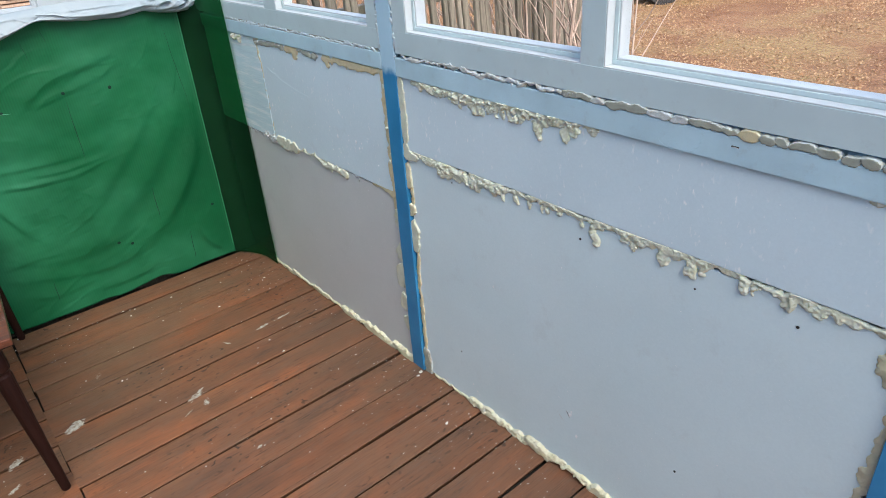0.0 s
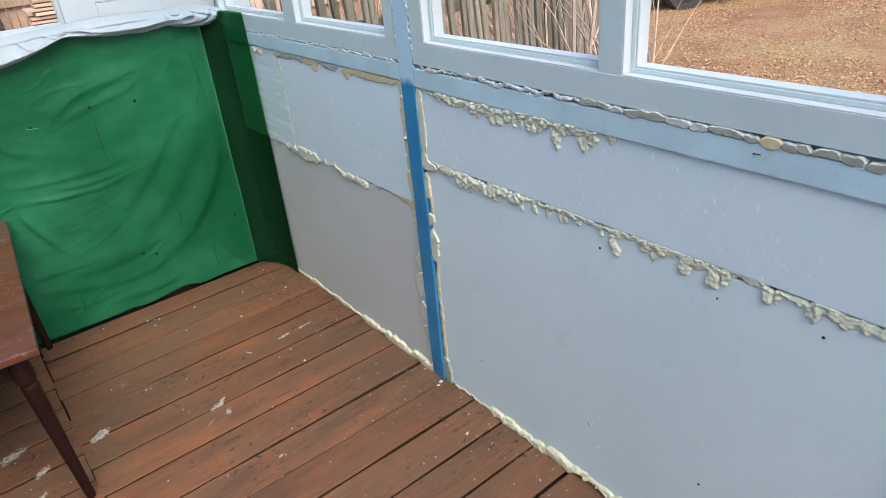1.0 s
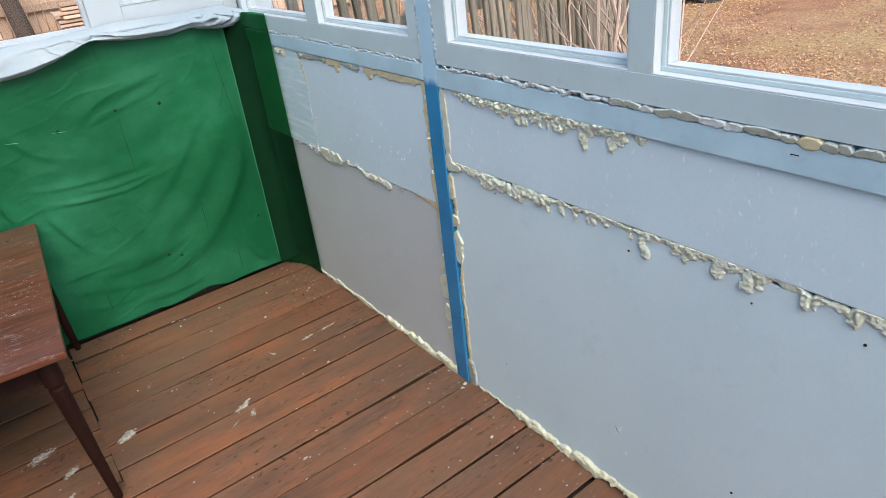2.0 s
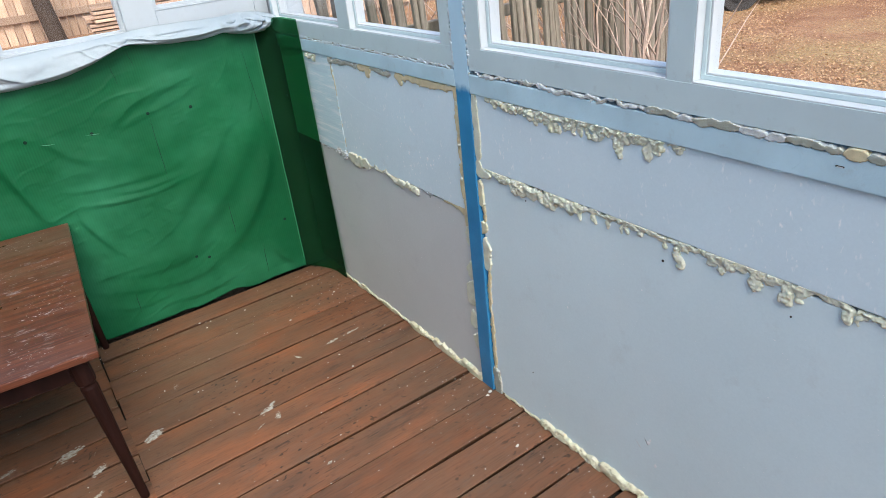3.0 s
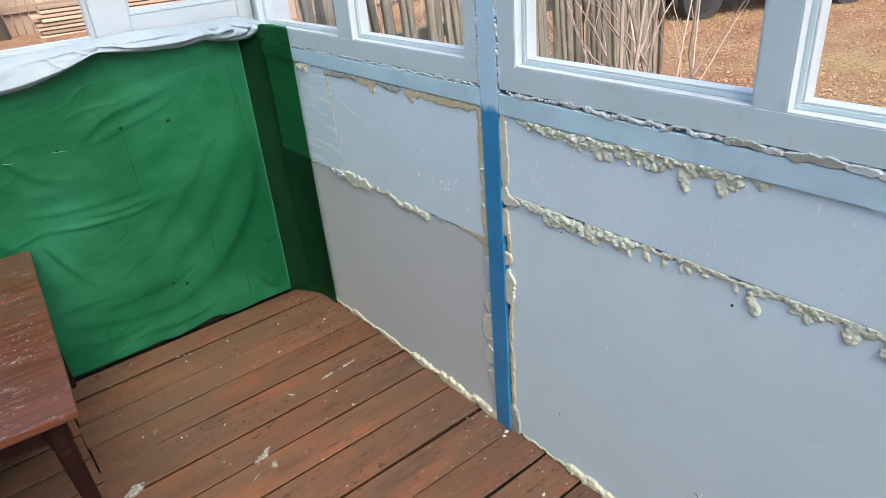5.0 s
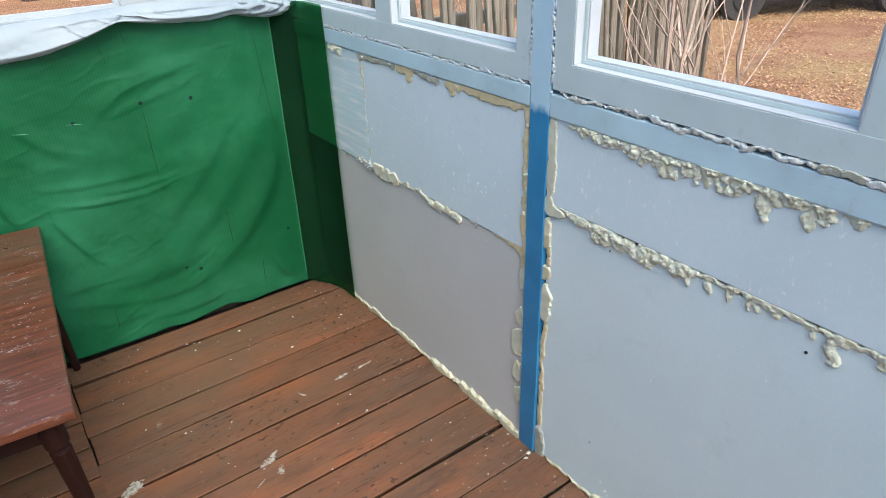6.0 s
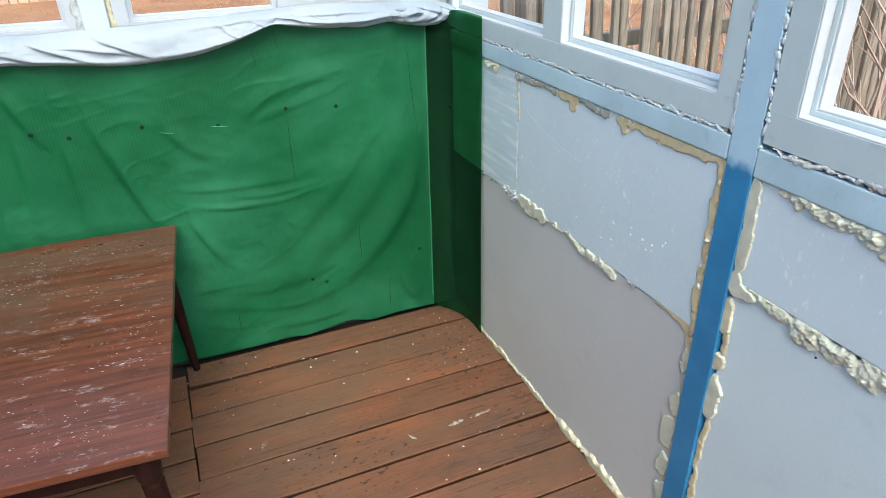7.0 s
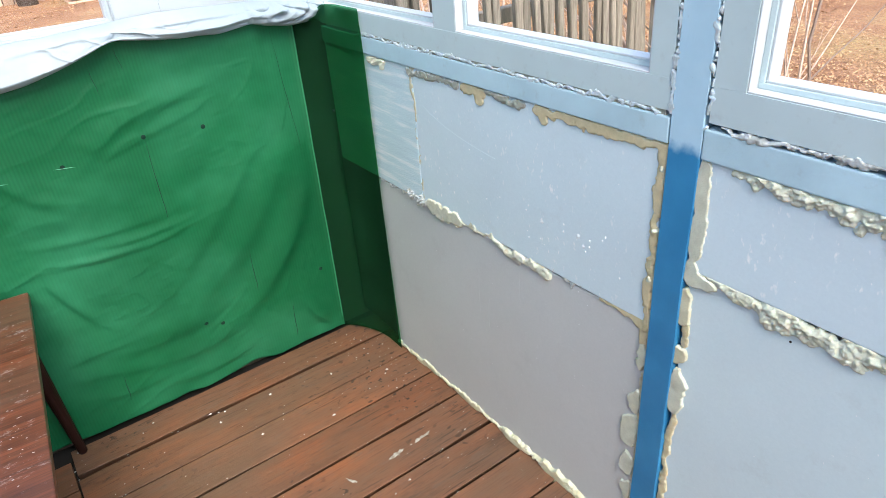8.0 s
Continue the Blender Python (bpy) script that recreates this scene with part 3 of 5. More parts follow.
def foam_board(y0, y1, z0, z1, material, label, proud=0.0):
    bm = bmesh.new()
    add_box(bm, (WX - proud, y0, z0), (WX + 0.045, y1, z1), 0.003, seg=2)
    return tagged(part("foam_board", bm, material), label, "insulation board", "foam boards on the east wall")


def build_boards():
    lower_r = foam_board(5.372, 6.555, 0.006, 0.735, M_LOWER, "large smooth white polystyrene board between blue posts")
    foam_board(5.372, 6.555, 0.7475, 0.9405, M_UPPER, "long narrow beaded polystyrene board under the rail", 0.004)
    old = foam_board(6.622, 7.57, 0.006, 0.595, M_GREY_BOARD, "smooth greyish polystyrene board beside the green sheet")
    upper_l = foam_board(6.622, 7.3385, 0.600, 0.9495, M_UPPER, "beaded white polystyrene board with scuffs", 0.004)
    foam_board(7.3395, 7.775, 0.600, 0.9495, M_SAWN, "sawn narrow strip of pale blue polystyrene board", 0.004)
    # dark board added here in place of the shade behind the film
    stud = part("corner_stud", box((3.445, 7.572, 0.0), (3.474, 7.83, 0.598), 0.003), M_POLE_AND_SHADE)
    tagged(stud, "dark board added behind the film to stand for its shaded hollow", "stud", kind="structure")
    scratch(upper_l, WX - 0.004, ((7.30, 0.862), (7.19, 0.825), (7.04, 0.803)), 0.0016, M_FAINT)
    for y, hi, lo in ((7.12, 0.50, 0.36), (6.97, 0.56, 0.47), (7.085, 0.42, 0.33)):
        scratch(old, WX, ((y, hi), (y + 0.004, (hi + lo) / 2), (y + 0.002, lo)), 0.0005, M_FAINT_GREY)
    for a, b in ((4.108, 5.292), (2.858, 4.042)):
        foam_board(a, b, 0.006, 0.937, M_LOWER, "white polystyrene board between blue posts")
    rng = random.Random(8)
    # screw holes and small torn spots
    holes = ((5.527, 0.690), (5.972, 0.690), (5.709, 0.683), (5.695, 0.226), (6.378, 0.701), (6.38, 0.171))
    for i, (y, z) in enumerate(holes):
        bm = bmesh.new()
        r = 0.0027 if i < 2 or i == 3 else 0.0019
        lathe(bm, ((r, 0), (r * 1.05, 0.0012)), pose(WX - 0.001, y, z, 0, 90, 0), 9)
        part("screw_hole", bm, M_HOLE, lower_r)
    torn = [(5.980, 0.196, 0.010), (5.958, 0.139, 0.007), (6.24, 0.454, 0.0045), (5.61, 0.31, 0.003), (6.02, 0.60, 0.003), (6.335, 0.075, 0.004), (6.318, 0.058, 0.005), (6.31, 0.050, 0.003), (5.976, 0.206, 0.005)]
    scratch(lower_r, WX, ((6.020, 0.182), (6.010, 0.172), (6.000, 0.163)), 0.0016, M_FAINT_GREY)
    # near-black line stands for the shaded side of the gouge
    scratch(lower_r, WX, ((5.993, 0.203), (5.988, 0.196), (5.981, 0.186)), 0.0014, M_HOLE)
    for y, z, r in torn:
        part("torn_spot", blob_mesh(WX, y, z, r, rng), M_GOUGE, lower_r)
    for y, z, r in ((6.799, 0.712, 0.012), (6.899, 0.707, 0.010), (6.785, 0.695, 0.008), (7.029, 0.717, 0.005), (7.089, 0.789, 0.003), (7.13, 0.80, 0.004), (7.25, 0.86, 0.004), (7.245, 0.845, 0.003), *((rng.gauss(6.85, 0.10), rng.gauss(0.70, 0.028), rng.uniform(0.002, 0.0055)) for _ in range(16))):
        part("torn_spot", blob_mesh(WX - 0.004, y, z, 0.75 * r, rng), M_GOUGE, upper_l)


def scratch(owner, x, points, half, material):
    """A thin shallow scratch along a curve through three points (y, z)."""
    t = np.linspace(0, 1, 30)
    (y0, z0), (ym, zm), (y1, z1) = points
    y = y0 * (1 - t) * (1 - 2 * t) + 4 * ym * t * (1 - t) + y1 * t * (2 * t - 1)
    z = z0 * (1 - t) * (1 - 2 * t) + 4 * zm * t * (1 - t) + z1 * t * (2 * t - 1)
    w = half * np.abs(vnoise(t, t * 0, 0.08, int(y0 * 1000)) + 0.6) * np.sin(math.pi * np.clip(t, 0.03, 0.97)) ** 0.5
    up = abs(z1 - z0) > abs(y1 - y0)
    dy, dz = (w, 0 * w) if up else (0 * w, w)
    rows_ = [np.stack([0 * t + x - h, y + s * dy, z + s * dz], -1) for s, h in ((-1, 0.0001), (0, 0.0004), (1, 0.0001))]
    link("scratch", sheet_mesh("scratch", np.stack(rows_[::-1] if up else rows_)), material, owner)


def blob_mesh(x, y, z, r, rng):
    """A torn, ragged fleck that stands a little proud of the wall."""
    bm = bmesh.new()
    n = 11
    mid = bm.verts.new((x - 0.0016, y, z))
    k = [bm.verts.new((x + 0.0004, y + r * rng.uniform(0.45, 1.0) * math.cos(a), z + r * rng.uniform(0.5, 1.3) * math.sin(a))) for a in np.linspace(0, 2 * math.pi, n, endpoint=False)]
    for i in range(n):
        bm.faces.new((mid, k[(i + 1) % n], k[i]))
    return bm


# ---- expanding foam ----
def grains(u, v, cell, seed):
    """Distance to the nearest of scattered points, in cells: 0 at a grain's middle, about 1 between grains."""
    rng = np.random.RandomState(seed)
    ju, jv = rng.rand(64, 64), rng.rand(64, 64)
    a, b = u / cell + 31.0, v / cell + 17.0
    i, j = np.floor(a).astype(int), np.floor(b).astype(int)
    best = np.full(u.shape, 9.0)
    for di in (-1, 0, 1):
        for dj in (-1, 0, 1):
            p, q = i + di, j + dj
            best = np.minimum(best, (p + ju[p % 64, q % 64] - a) ** 2 + (q + jv[p % 64, q % 64] - b) ** 2)
    return np.sqrt(best)


def foam(name, blobs, material, label, face=WX, axis="x", res=0.0016, cap=None, seed=1, rag=0.006, crust=0.3, top=None, lift=0.0, rise=0.48, torn=0.0):
    """Lumpy foam on a wall: a relief that is the highest of many rounded lumps, with ragged rims; torn foam is crumbled into grains."""
    b = np.array(blobs)
    b[:, 1] += lift
    b[:, 4] *= rise
    u = np.arange((b[:, 0] - b[:, 2]).min() - 0.02, (b[:, 0] + b[:, 2]).max() + 0.02, res)
    v = np.arange((b[:, 1] - b[:, 3]).min() - 0.02, (b[:, 1] + b[:, 3]).max() + 0.02, res)
    uu, vv = np.meshgrid(u, v)
    wu = uu + rag * vnoise(uu, vv, 0.021, seed) + 0.5 * rag * vnoise(uu, vv, 0.009, seed + 1)
    wv = vv + rag * vnoise(uu, vv, 0.019, seed + 2) + 0.5 * rag * vnoise(uu, vv, 0.008, seed + 3)
    h = np.zeros_like(uu)
    for u0, v0, ru, rv, peak in b:
        i = np.searchsorted(u, (u0 - ru - 0.012, u0 + ru + 0.012))
        j = np.searchsorted(v, (v0 - rv - 0.012, v0 + rv + 0.012))
        s = (slice(j[0], j[1]), slice(i[0], i[1]))
        d = ((wu[s] - u0) / ru) ** 2 + ((wv[s] - v0) / rv) ** 2
        h[s] = np.maximum(h[s], peak * np.sqrt(np.clip(1 - d, 0, 1)))
    lump = 1 + crust * vnoise(uu, vv, 0.011, seed + 4) + 0.8 * crust * vnoise(uu, vv, 0.0052, seed + 5) + 0.3 * crust * vnoise(uu, vv, 0.0032, seed + 7)
    if torn:
        lump = lump * (1 + torn * (0.55 - grains(uu + 0.3 * vv, vv, 0.0070, seed + 8))) * (1 + 0.7 * torn * (0.5 - grains(uu, vv - 0.2 * uu, 0.0032, seed + 9)))
    h = np.where(h > 0.0004, np.maximum(h * lump, 0.0003), 0)
    if cap:
        h = np.minimum(h, 0.6 * cap * (1 + 0.12 * vnoise(uu, vv, 0.013, seed + 6)))
    if top:
        h = np.where(vv < top, h, 0)
    on = h > 0
    cell = on[:-1, :-1] | on[:-1, 1:] | on[1:, :-1] | on[1:, 1:]
    # each separate patch becomes an object of its own
    tag = np.zeros(cell.shape, int)
    count = 0
    todo = np.argwhere(cell)
    for j0, i0 in todo.tolist():
        if tag[j0, i0]:
            continue
        count += 1
        stack = [(j0, i0)]
        tag[j0, i0] = count
        while stack:
            j, i = stack.pop()
            for a, c in ((j + 1, i), (j - 1, i), (j, i + 1), (j, i - 1), (j + 1, i + 1), (j - 1, i - 1), (j + 1, i - 1), (j - 1, i + 1)):
                if 0 <= a < cell.shape[0] and 0 <= c < cell.shape[1] and cell[a, c] and not tag[a, c]:
                    tag[a, c] = count
                    stack.append((a, c))
    out = face + 0.0015 - h * 1.0 - np.where(on, 0.0015, 0)
    if axis == "x":
        pts = np.stack([out, uu, vv], -1)
    else:
        pts = np.stack([uu, out, vv], -1)
    k = np.arange(uu.size).reshape(uu.shape)
    allq = np.stack([k[:-1, :-1], k[:-1, 1:], k[1:, 1:], k[1:, :-1]], -1)
    for c in range(1, count + 1):
        quads = allq[tag == c]
        if len(quads) < 14:
            continue
        if axis == "x":
            quads = quads[:, ::-1]
        used, back = np.unique(quads, return_inverse=True)
        me = bpy.data.meshes.new(name)
        me.from_pydata(pts.reshape(-1, 3)[used].tolist(), [], back.reshape(-1, 4).tolist())
        me.update()
        tagged(link(name if len(quads) > 150 else "foam_lump", me, material, smooth=True), label, "expanding foam", "expanding foam on the walls")


def row(rng, u0, u1, v, size, step, rise=1.0, wobble=0.3, stretch=1.3):
    """Lumps strung along a line; v and size may be functions of u."""
    fv = v if callable(v) else lambda u: v
    fs = size if callable(size) else lambda u: size
    out, u = [], u0
    while u < u1:
        s = fs(u) * rng.uniform(1 - wobble, 1 + wobble)
        out.append((u, fv(u) + s * rng.uniform(-wobble, wobble), s * stretch, s, s * rise * rng.uniform(0.8, 1.2)))
        u += step * rng.uniform(0.6, 1.3)
    return out


def column(rng, u, v0, v1, size, step, rise=0.6, stretch=1.7, wobble=0.25):
    fu = u if callable(u) else lambda v: u
    out, v = [], v0
    while v < v1:
        s = size * rng.uniform(1 - wobble, 1 + wobble)
        out.append((fu(v) + s * rng.uniform(-0.25, 0.25), v, s, s * stretch * rng.uniform(0.8, 1.3), s * rise))
        v += step * rng.uniform(0.7, 1.3)
    return out


def drip(rng, u, v, length, width):
    """A run of foam that hangs down and thickens at its end."""
    out = []
    n = max(3, int(length / 0.004))
    for i in range(n):
        f = i / (n - 1)
        w = width * (1.0 + 0.12 * f * f) * rng.uniform(0.85, 1.1)
        out.append((u + rng.uniform(-0.003, 0.003), v - f * length, w, w * 0.9, w * (0.7 + 0.25 * f)))
    return out


def build_foam():
    rng = random.Random(21)
    U = WX - 0.004    # room face of the upper boards
    # seam between the two boards of the long bay: clean upper edge, ragged drips below
    size = lambda u: 0.0070 + 0.0022 * math.sin(u * 23)
    seam = row(rng, 5.40, 6.24, lambda u: 0.7245, size, 0.006, 0.9, 0.2)
    seam += row(rng, 6.20, 6.45, lambda u: 0.719 + (u - 6.3) * 0.02, 0.0125, 0.009, 0.9, 0.2)
    seam += row(rng, 6.28, 6.44, 0.709, 0.0105, 0.010, 1.0)
    seam += row(rng, 6.44, 6.565, lambda u: 0.726 + max(0, u - 6.49) * 0.30, 0.0135, 0.008, 0.8, 0.15)
    for u, low, w in ((5.935, 0.690, 0.0110), (6.065, 0.707, 0.007), (6.03, 0.713, 0.006), (5.972, 0.707, 0.007), (5.841, 0.703, 0.008), (5.86, 0.712, 0.006), (5.778, 0.697, 0.009), (5.721, 0.702, 0.0105), (5.70, 0.711, 0.008), (5.626, 0.710, 0.011), (5.60, 0.711, 0.009), (5.551, 0.704, 0.011), (5.502, 0.714, 0.008), (5.48, 0.718, 0.007), (6.12, 0.710, 0.007), (6.16, 0.709, 0.007), (6.20, 0.705, 0.008)):
        seam += drip(rng, u, 0.724, 0.724 - low, w)
    seam += row(rng, 5.40, 6.56, 0.7285, 0.0050, 0.0035, 1.5, 0.2)
    foam("foam_seam", seam, M_FOAM, "cream expanding foam seam with hanging drips between boards", seed=3, top=0.7485, lift=0.0145, rise=0.50, rag=0.008, crust=0.28, torn=0.4)
    # far end of that bay, against the next post
    end = column(rng, lambda v: 5.371 + 0.003 * math.sin(v * 17), 0.02, 0.70, 0.010, 0.020, 0.5) + column(rng, 5.39, 0.67, 0.725, 0.012, 0.02, 0.6)
    foam("foam_seam", end, M_FOAM_AMBER, "yellowish expanding foam beside the far blue post", seed=5, cap=0.008)
    # under the rail of the long bay
    under = row(rng, 5.99, 6.47, lambda u: 0.926, 0.0095, 0.005, 1.3)
    for _ in range(150):
        u = rng.uniform(6.02, 6.45)
        deep = 0.034 * math.sin((u - 5.98) / 0.50 * math.pi) ** 0.7
        s = rng.uniform(0.0035, 0.0085)
        under.append((u, 0.931 - deep * rng.random(), s * rng.uniform(0.8, 1.6), s, s * rng.uniform(0.9, 2.0)))
    under += row(rng, 6.40, 6.50, 0.930, 0.0065, 0.008, 0.8) + row(rng, 5.945, 6.07, 0.927, 0.008, 0.008, 0.9)
    for u, low, w in ((6.091, 0.885, 0.009), (6.016, 0.887, 0.0085), (6.0, 0.907, 0.007), (6.17, 0.897, 0.007), (6.14, 0.901, 0.007), (6.24, 0.899, 0.006), (6.29, 0.902, 0.006)):
        under += drip(rng, u, 0.924, 0.924 - low, w)
    foam("foam_seam", under + row(rng, 5.42, 5.50, 0.929, 0.009, 0.010, 0.8), M_FOAM, "cream expanding foam bulging out under the pale blue rail", face=U, seed=9, crust=0.35, top=0.9405, lift=0.009, rise=0.40, rag=0.008, torn=0.6)
    # south side of the post: a trimmed strip above, cut lobes below, a tan line, a pale foot
    strip = [(6.5500, 0.880, 0.0130, 0.050, 0.03), (6.5490, 0.825, 0.0145, 0.050, 0.03), (6.5510, 0.920, 0.0100, 0.022, 0.03), (6.5495, 0.790, 0.0135, 0.022, 0.03), (6.5520, 0.746, 0.0150, 0.026, 0.03), (6.538, 0.733, 0.016, 0.014, 0.03), (6.520, 0.733, 0.016, 0.011, 0.025)]
    foam("foam_seam", strip, M_FOAM_CUT, "trimmed cream foam strip beside the blue post", seed=13, cap=0.0052, rag=0.003, crust=0.05, face=U)
    for y, z, ry, rz, mat in ((6.5555, 0.672, 0.0150, 0.043, M_FOAM_AMBER), (6.5550, 0.570, 0.0170, 0.0215, M_FOAM_AMBER), (6.5500, 0.487, 0.0190, 0.052, M_FOAM_CUT)):
        foam("foam_lobe", [(y, z, ry, rz, 0.05)], mat, "cut cream foam lobe beside the blue post", seed=int(z * 1000), cap=0.0095, rag=0.0055, crust=0.10)
    tan = column(rng, 6.5475, 0.600, 0.632, 0.0070, 0.008, 0.9, 1.4) + column(rng, lambda v: 6.551 + 0.003 * math.sin(v * 25), 0.10, 0.43, 0.0080, 0.010, 0.9, 1.5)
    foam("foam_seam", tan, M_FOAM_OLD, "tan foam line along the blue post", seed=15, cap=0.006, rag=0.003)
    foot = column(rng, lambda v: 6.545 + v * 0.05, 0.0, 0.075, 0.0165, 0.012, 0.9)
    foam("foam_seam", foot, M_FOAM_PLATE, "pale cut foam at the foot of the blue post", seed=16, cap=0.009, rag=0.003)
    # north side of the post
    side = column(rng, lambda v: 6.6285 + 0.002 * math.sin(v * 40), 0.60, 0.925, 0.0088, 0.010, 0.9, 1.8)
    foam("foam_seam", side, M_FOAM_OLD, "tan expanding foam line beside the blue post", seed=17, cap=0.006, rag=0.004, face=U)
    knobs = [(6.627, z, 0.0065, 0.008, 0.013) for z in (0.900, 0.795, 0.690)]
    foam("foam_lump", knobs, M_FOAM_CUT, "small pale foam lumps on the tan line beside the post", seed=19, face=U, rise=0.42, torn=0.4)
    for y, z, ry, rz in ((6.6345, 0.402, 0.0150, 0.026), (6.6420, 0.318, 0.0220, 0.043), (6.6400, 0.222, 0.0190, 0.030), (6.630, 0.520, 0.0095, 0.034), (6.634, 0.150, 0.0140, 0.026)):
        lumps = [(y, z, ry, rz, 0.04), (y - 0.3 * ry, z + 0.4 * rz, 0.8 * ry, 0.7 * rz, 0.04), (y + 0.2 * ry, z - 0.35 * rz, 0.8 * ry, 0.6 * rz, 0.04)]
        foam("foam_lobe", lumps, M_FOAM_CUT, "cut cream foam lobe beside the blue post", seed=int(z * 1000), cap=0.0085, rag=0.006, crust=0.10)
    foam("foam_seam", column(rng, 6.622, 0.03, 0.50, 0.0055, 0.010, 0.9), M_FOAM_AMBER, "thin yellowish foam line beside the blue post", seed=18, cap=0.005, rag=0.004)
    # seam of the bay next to the green sheet: thick sliced ribs between thin ragged stretches
    seam = row(rng, 7.195, 7.315, lambda u: 0.601 + 0.05 * (u - 7.25) * (u < 7.25), 0.019, 0.008, 1.1, 0.12) + row(rng, 7.21, 7.31, 0.588, 0.012, 0.012, 1.2)
    seam += row(rng, 6.985, 7.06, lambda u: 0.594 - 0.2 * (7.05 - u), 0.0115, 0.007, 1.2, 0.15) + row(rng, 6.885, 6.985, lambda u: 0.592 - 0.05 * (6.98 - u), 0.0125, 0.008, 1.2, 0.15)
    seam += row(rng, 7.06, 7.20, 0.602, 0.0070, 0.006, 1.2, 0.3) + drip(rng, 7.015, 0.590, 0.012, 0.009) + drip(rng, 6.925, 0.588, 0.010, 0.009)
    foam("foam_seam", seam, M_FOAM_CUT, "ragged cream expanding foam seam between boards", seed=23, crust=0.2, cap=0.014, rag=0.006, rise=0.6)
    thin = row(rng, 7.315, 7.40, lambda u: 0.600 + 0.05 * (7.36 - u), 0.0125, 0.007, 1.2, 0.3) + row(rng, 7.40, 7.555, 0.600, 0.0050, 0.007, 1.0, 0.4) + row(rng, 6.78, 6.875, 0.598, 0.0048, 0.006, 1.0, 0.4)
    foam("foam_seam", thin, M_FOAM_GREY, "thin whitish torn foam in the seam between boards", seed=24, crust=0.4, torn=0.9, rise=0.45, rag=0.008)
    wedge = row(rng, 6.635, 6.735, lambda u: 0.598 - 0.10 * max(0, 6.70 - u), lambda u: 0.0060 + 0.13 * max(0, 6.70 - u), 0.007, 0.9, 0.1, 1.0) + column(rng, 6.628, 0.55, 0.60, 0.010, 0.01, 0.9)
    foam("foam_seam", wedge, M_FOAM_OLD, "tan wedge of trimmed foam near the post", seed=27, cap=0.006, rag=0.004)
    # tan trimmed foam under the rail next to the green sheet
    flat = row(rng, 6.62, 6.915, lambda u: 0.937 - 0.03 * max(0, u - 6.80), lambda u: 0.0115 + 0.002 * math.sin(u * 30), 0.007, 0.9, 0.12) + drip(rng, 6.900, 0.930, 0.010, 0.012)
    foam("foam_seam", flat, M_FOAM_OLD, "trimmed tan expanding foam under the rail", face=U, seed=31, cap=0.0055, rag=0.005, top=0.9495, lift=0.004)
    flat = row(rng, 7.08, 7.135, 0.936, 0.012, 0.007, 0.9, 0.12) + drip(rng, 7.090, 0.932, 0.012, 0.011)
    foam("foam_seam", flat, M_FOAM_OLD, "tan expanding foam patch under the rail", face=U, seed=32, cap=0.0055, rag=0.005, top=0.9495, lift=0.004)
    bits = row(rng, 6.955, 7.075, lambda u: 0.938 + 0.03 * max(0, u - 7.0), 0.0085, 0.008, 1.0) + row(rng, 7.165, 7.355, lambda u: 0.940 - 0.02 * max(0, u - 7.25), 0.0082, 0.008, 1.0)
    foam("foam_seam", bits, M_FOAM_PLATE, "thin greyish foam under the rail", face=U, seed=33, top=0.9475, cap=0.008)
    foam("foam_lump", row(rng, 7.46, 7.545, lambda u: 0.937 - 0.05 * (u > 7.50) * (u - 7.50), 0.0105, 0.009, 1.3), M_FOAM, "pale lump of foam in the corner under the rail", face=U, seed=35, torn=0.5, top=0.9475)
    foam("foam_seam", column(rng, lambda v: 7.340 + 0.004 * math.sin(v * 37), 0.845, 0.945, 0.0062, 0.010, 0.4, 1.8, 0.5) + column(rng, lambda v: 7.336 + 0.004 * math.sin(v * 41), 0.71, 0.85, 0.0030, 0.013, 0.4, 2.0, 0.5) + column(rng, 7.334, 0.61, 0.66, 0.0036, 0.012, 0.4, 1.8, 0.5), M_FOAM_AMBER, "thin yellowish foam line between two boards", seed=37, rag=0.009, cap=0.0045, face=U)
    # gap between rail and window frame: old foam, partly painted
    gap = row(rng, 6.00, 6.53, lambda u: 0.9925, 0.0036, 0.006, 1.1, 0.5, 1.7) + row(rng, 6.03, 6.38, 0.9918, 0.0042, 0.010, 1.3, 0.5, 1.8)
    foam("foam_seam", gap, M_FOAM_GREY, "grey old foam lumps in the gap under the window frame", face=3.4185, seed=41, rag=0.006, crust=0.4, torn=1.0, rise=0.9, cap=0.008)
    edges_ = (6.021, 5.989, 5.954, 5.923, 5.834, 5.788, 5.756, 5.696, 5.671, 5.636, 5.612, 5.594, 5.553, 5.520, 5.497, 5.470, 5.435, 5.405, 5.378)
    for k, (b, a) in enumerate(zip(edges_, edges_[1:])):
        y, long = (a + b) / 2, (b - a) / 2
        z = 0.9925 - 0.0065 * max(0.0, min(1.0, (6.0 - y) / 0.6))
        mat = M_FOAM_OLD if k == 8 else M_FOAM_GREY if k in (2, 4, 5) else M_FOAM_PLATE
        lumps = [(y + s_ * long * 0.4, z + rng.uniform(-0.0008, 0.0008), long * 0.70, 0.0070 + 0.0014 * (k in (3, 8, 9)), 0.05) for s_ in (-1, 0, 1)]
        foam("foam_plate", lumps, mat, "old cut foam plate in the gap under the window frame", face=3.4200, seed=500 + k, cap=0.0105, rag=0.003, crust=0.25 + 0.2 * (k in (2, 4, 5)), torn=0.35 + 0.45 * (k in (2, 4, 5)))
    gap = row(rng, 6.63, 7.57, lambda u: 0.9965, lambda u: 0.0026 + 0.0014 * max(0, math.sin(u * 31)), 0.004, 1.6, 0.7, 1.1)
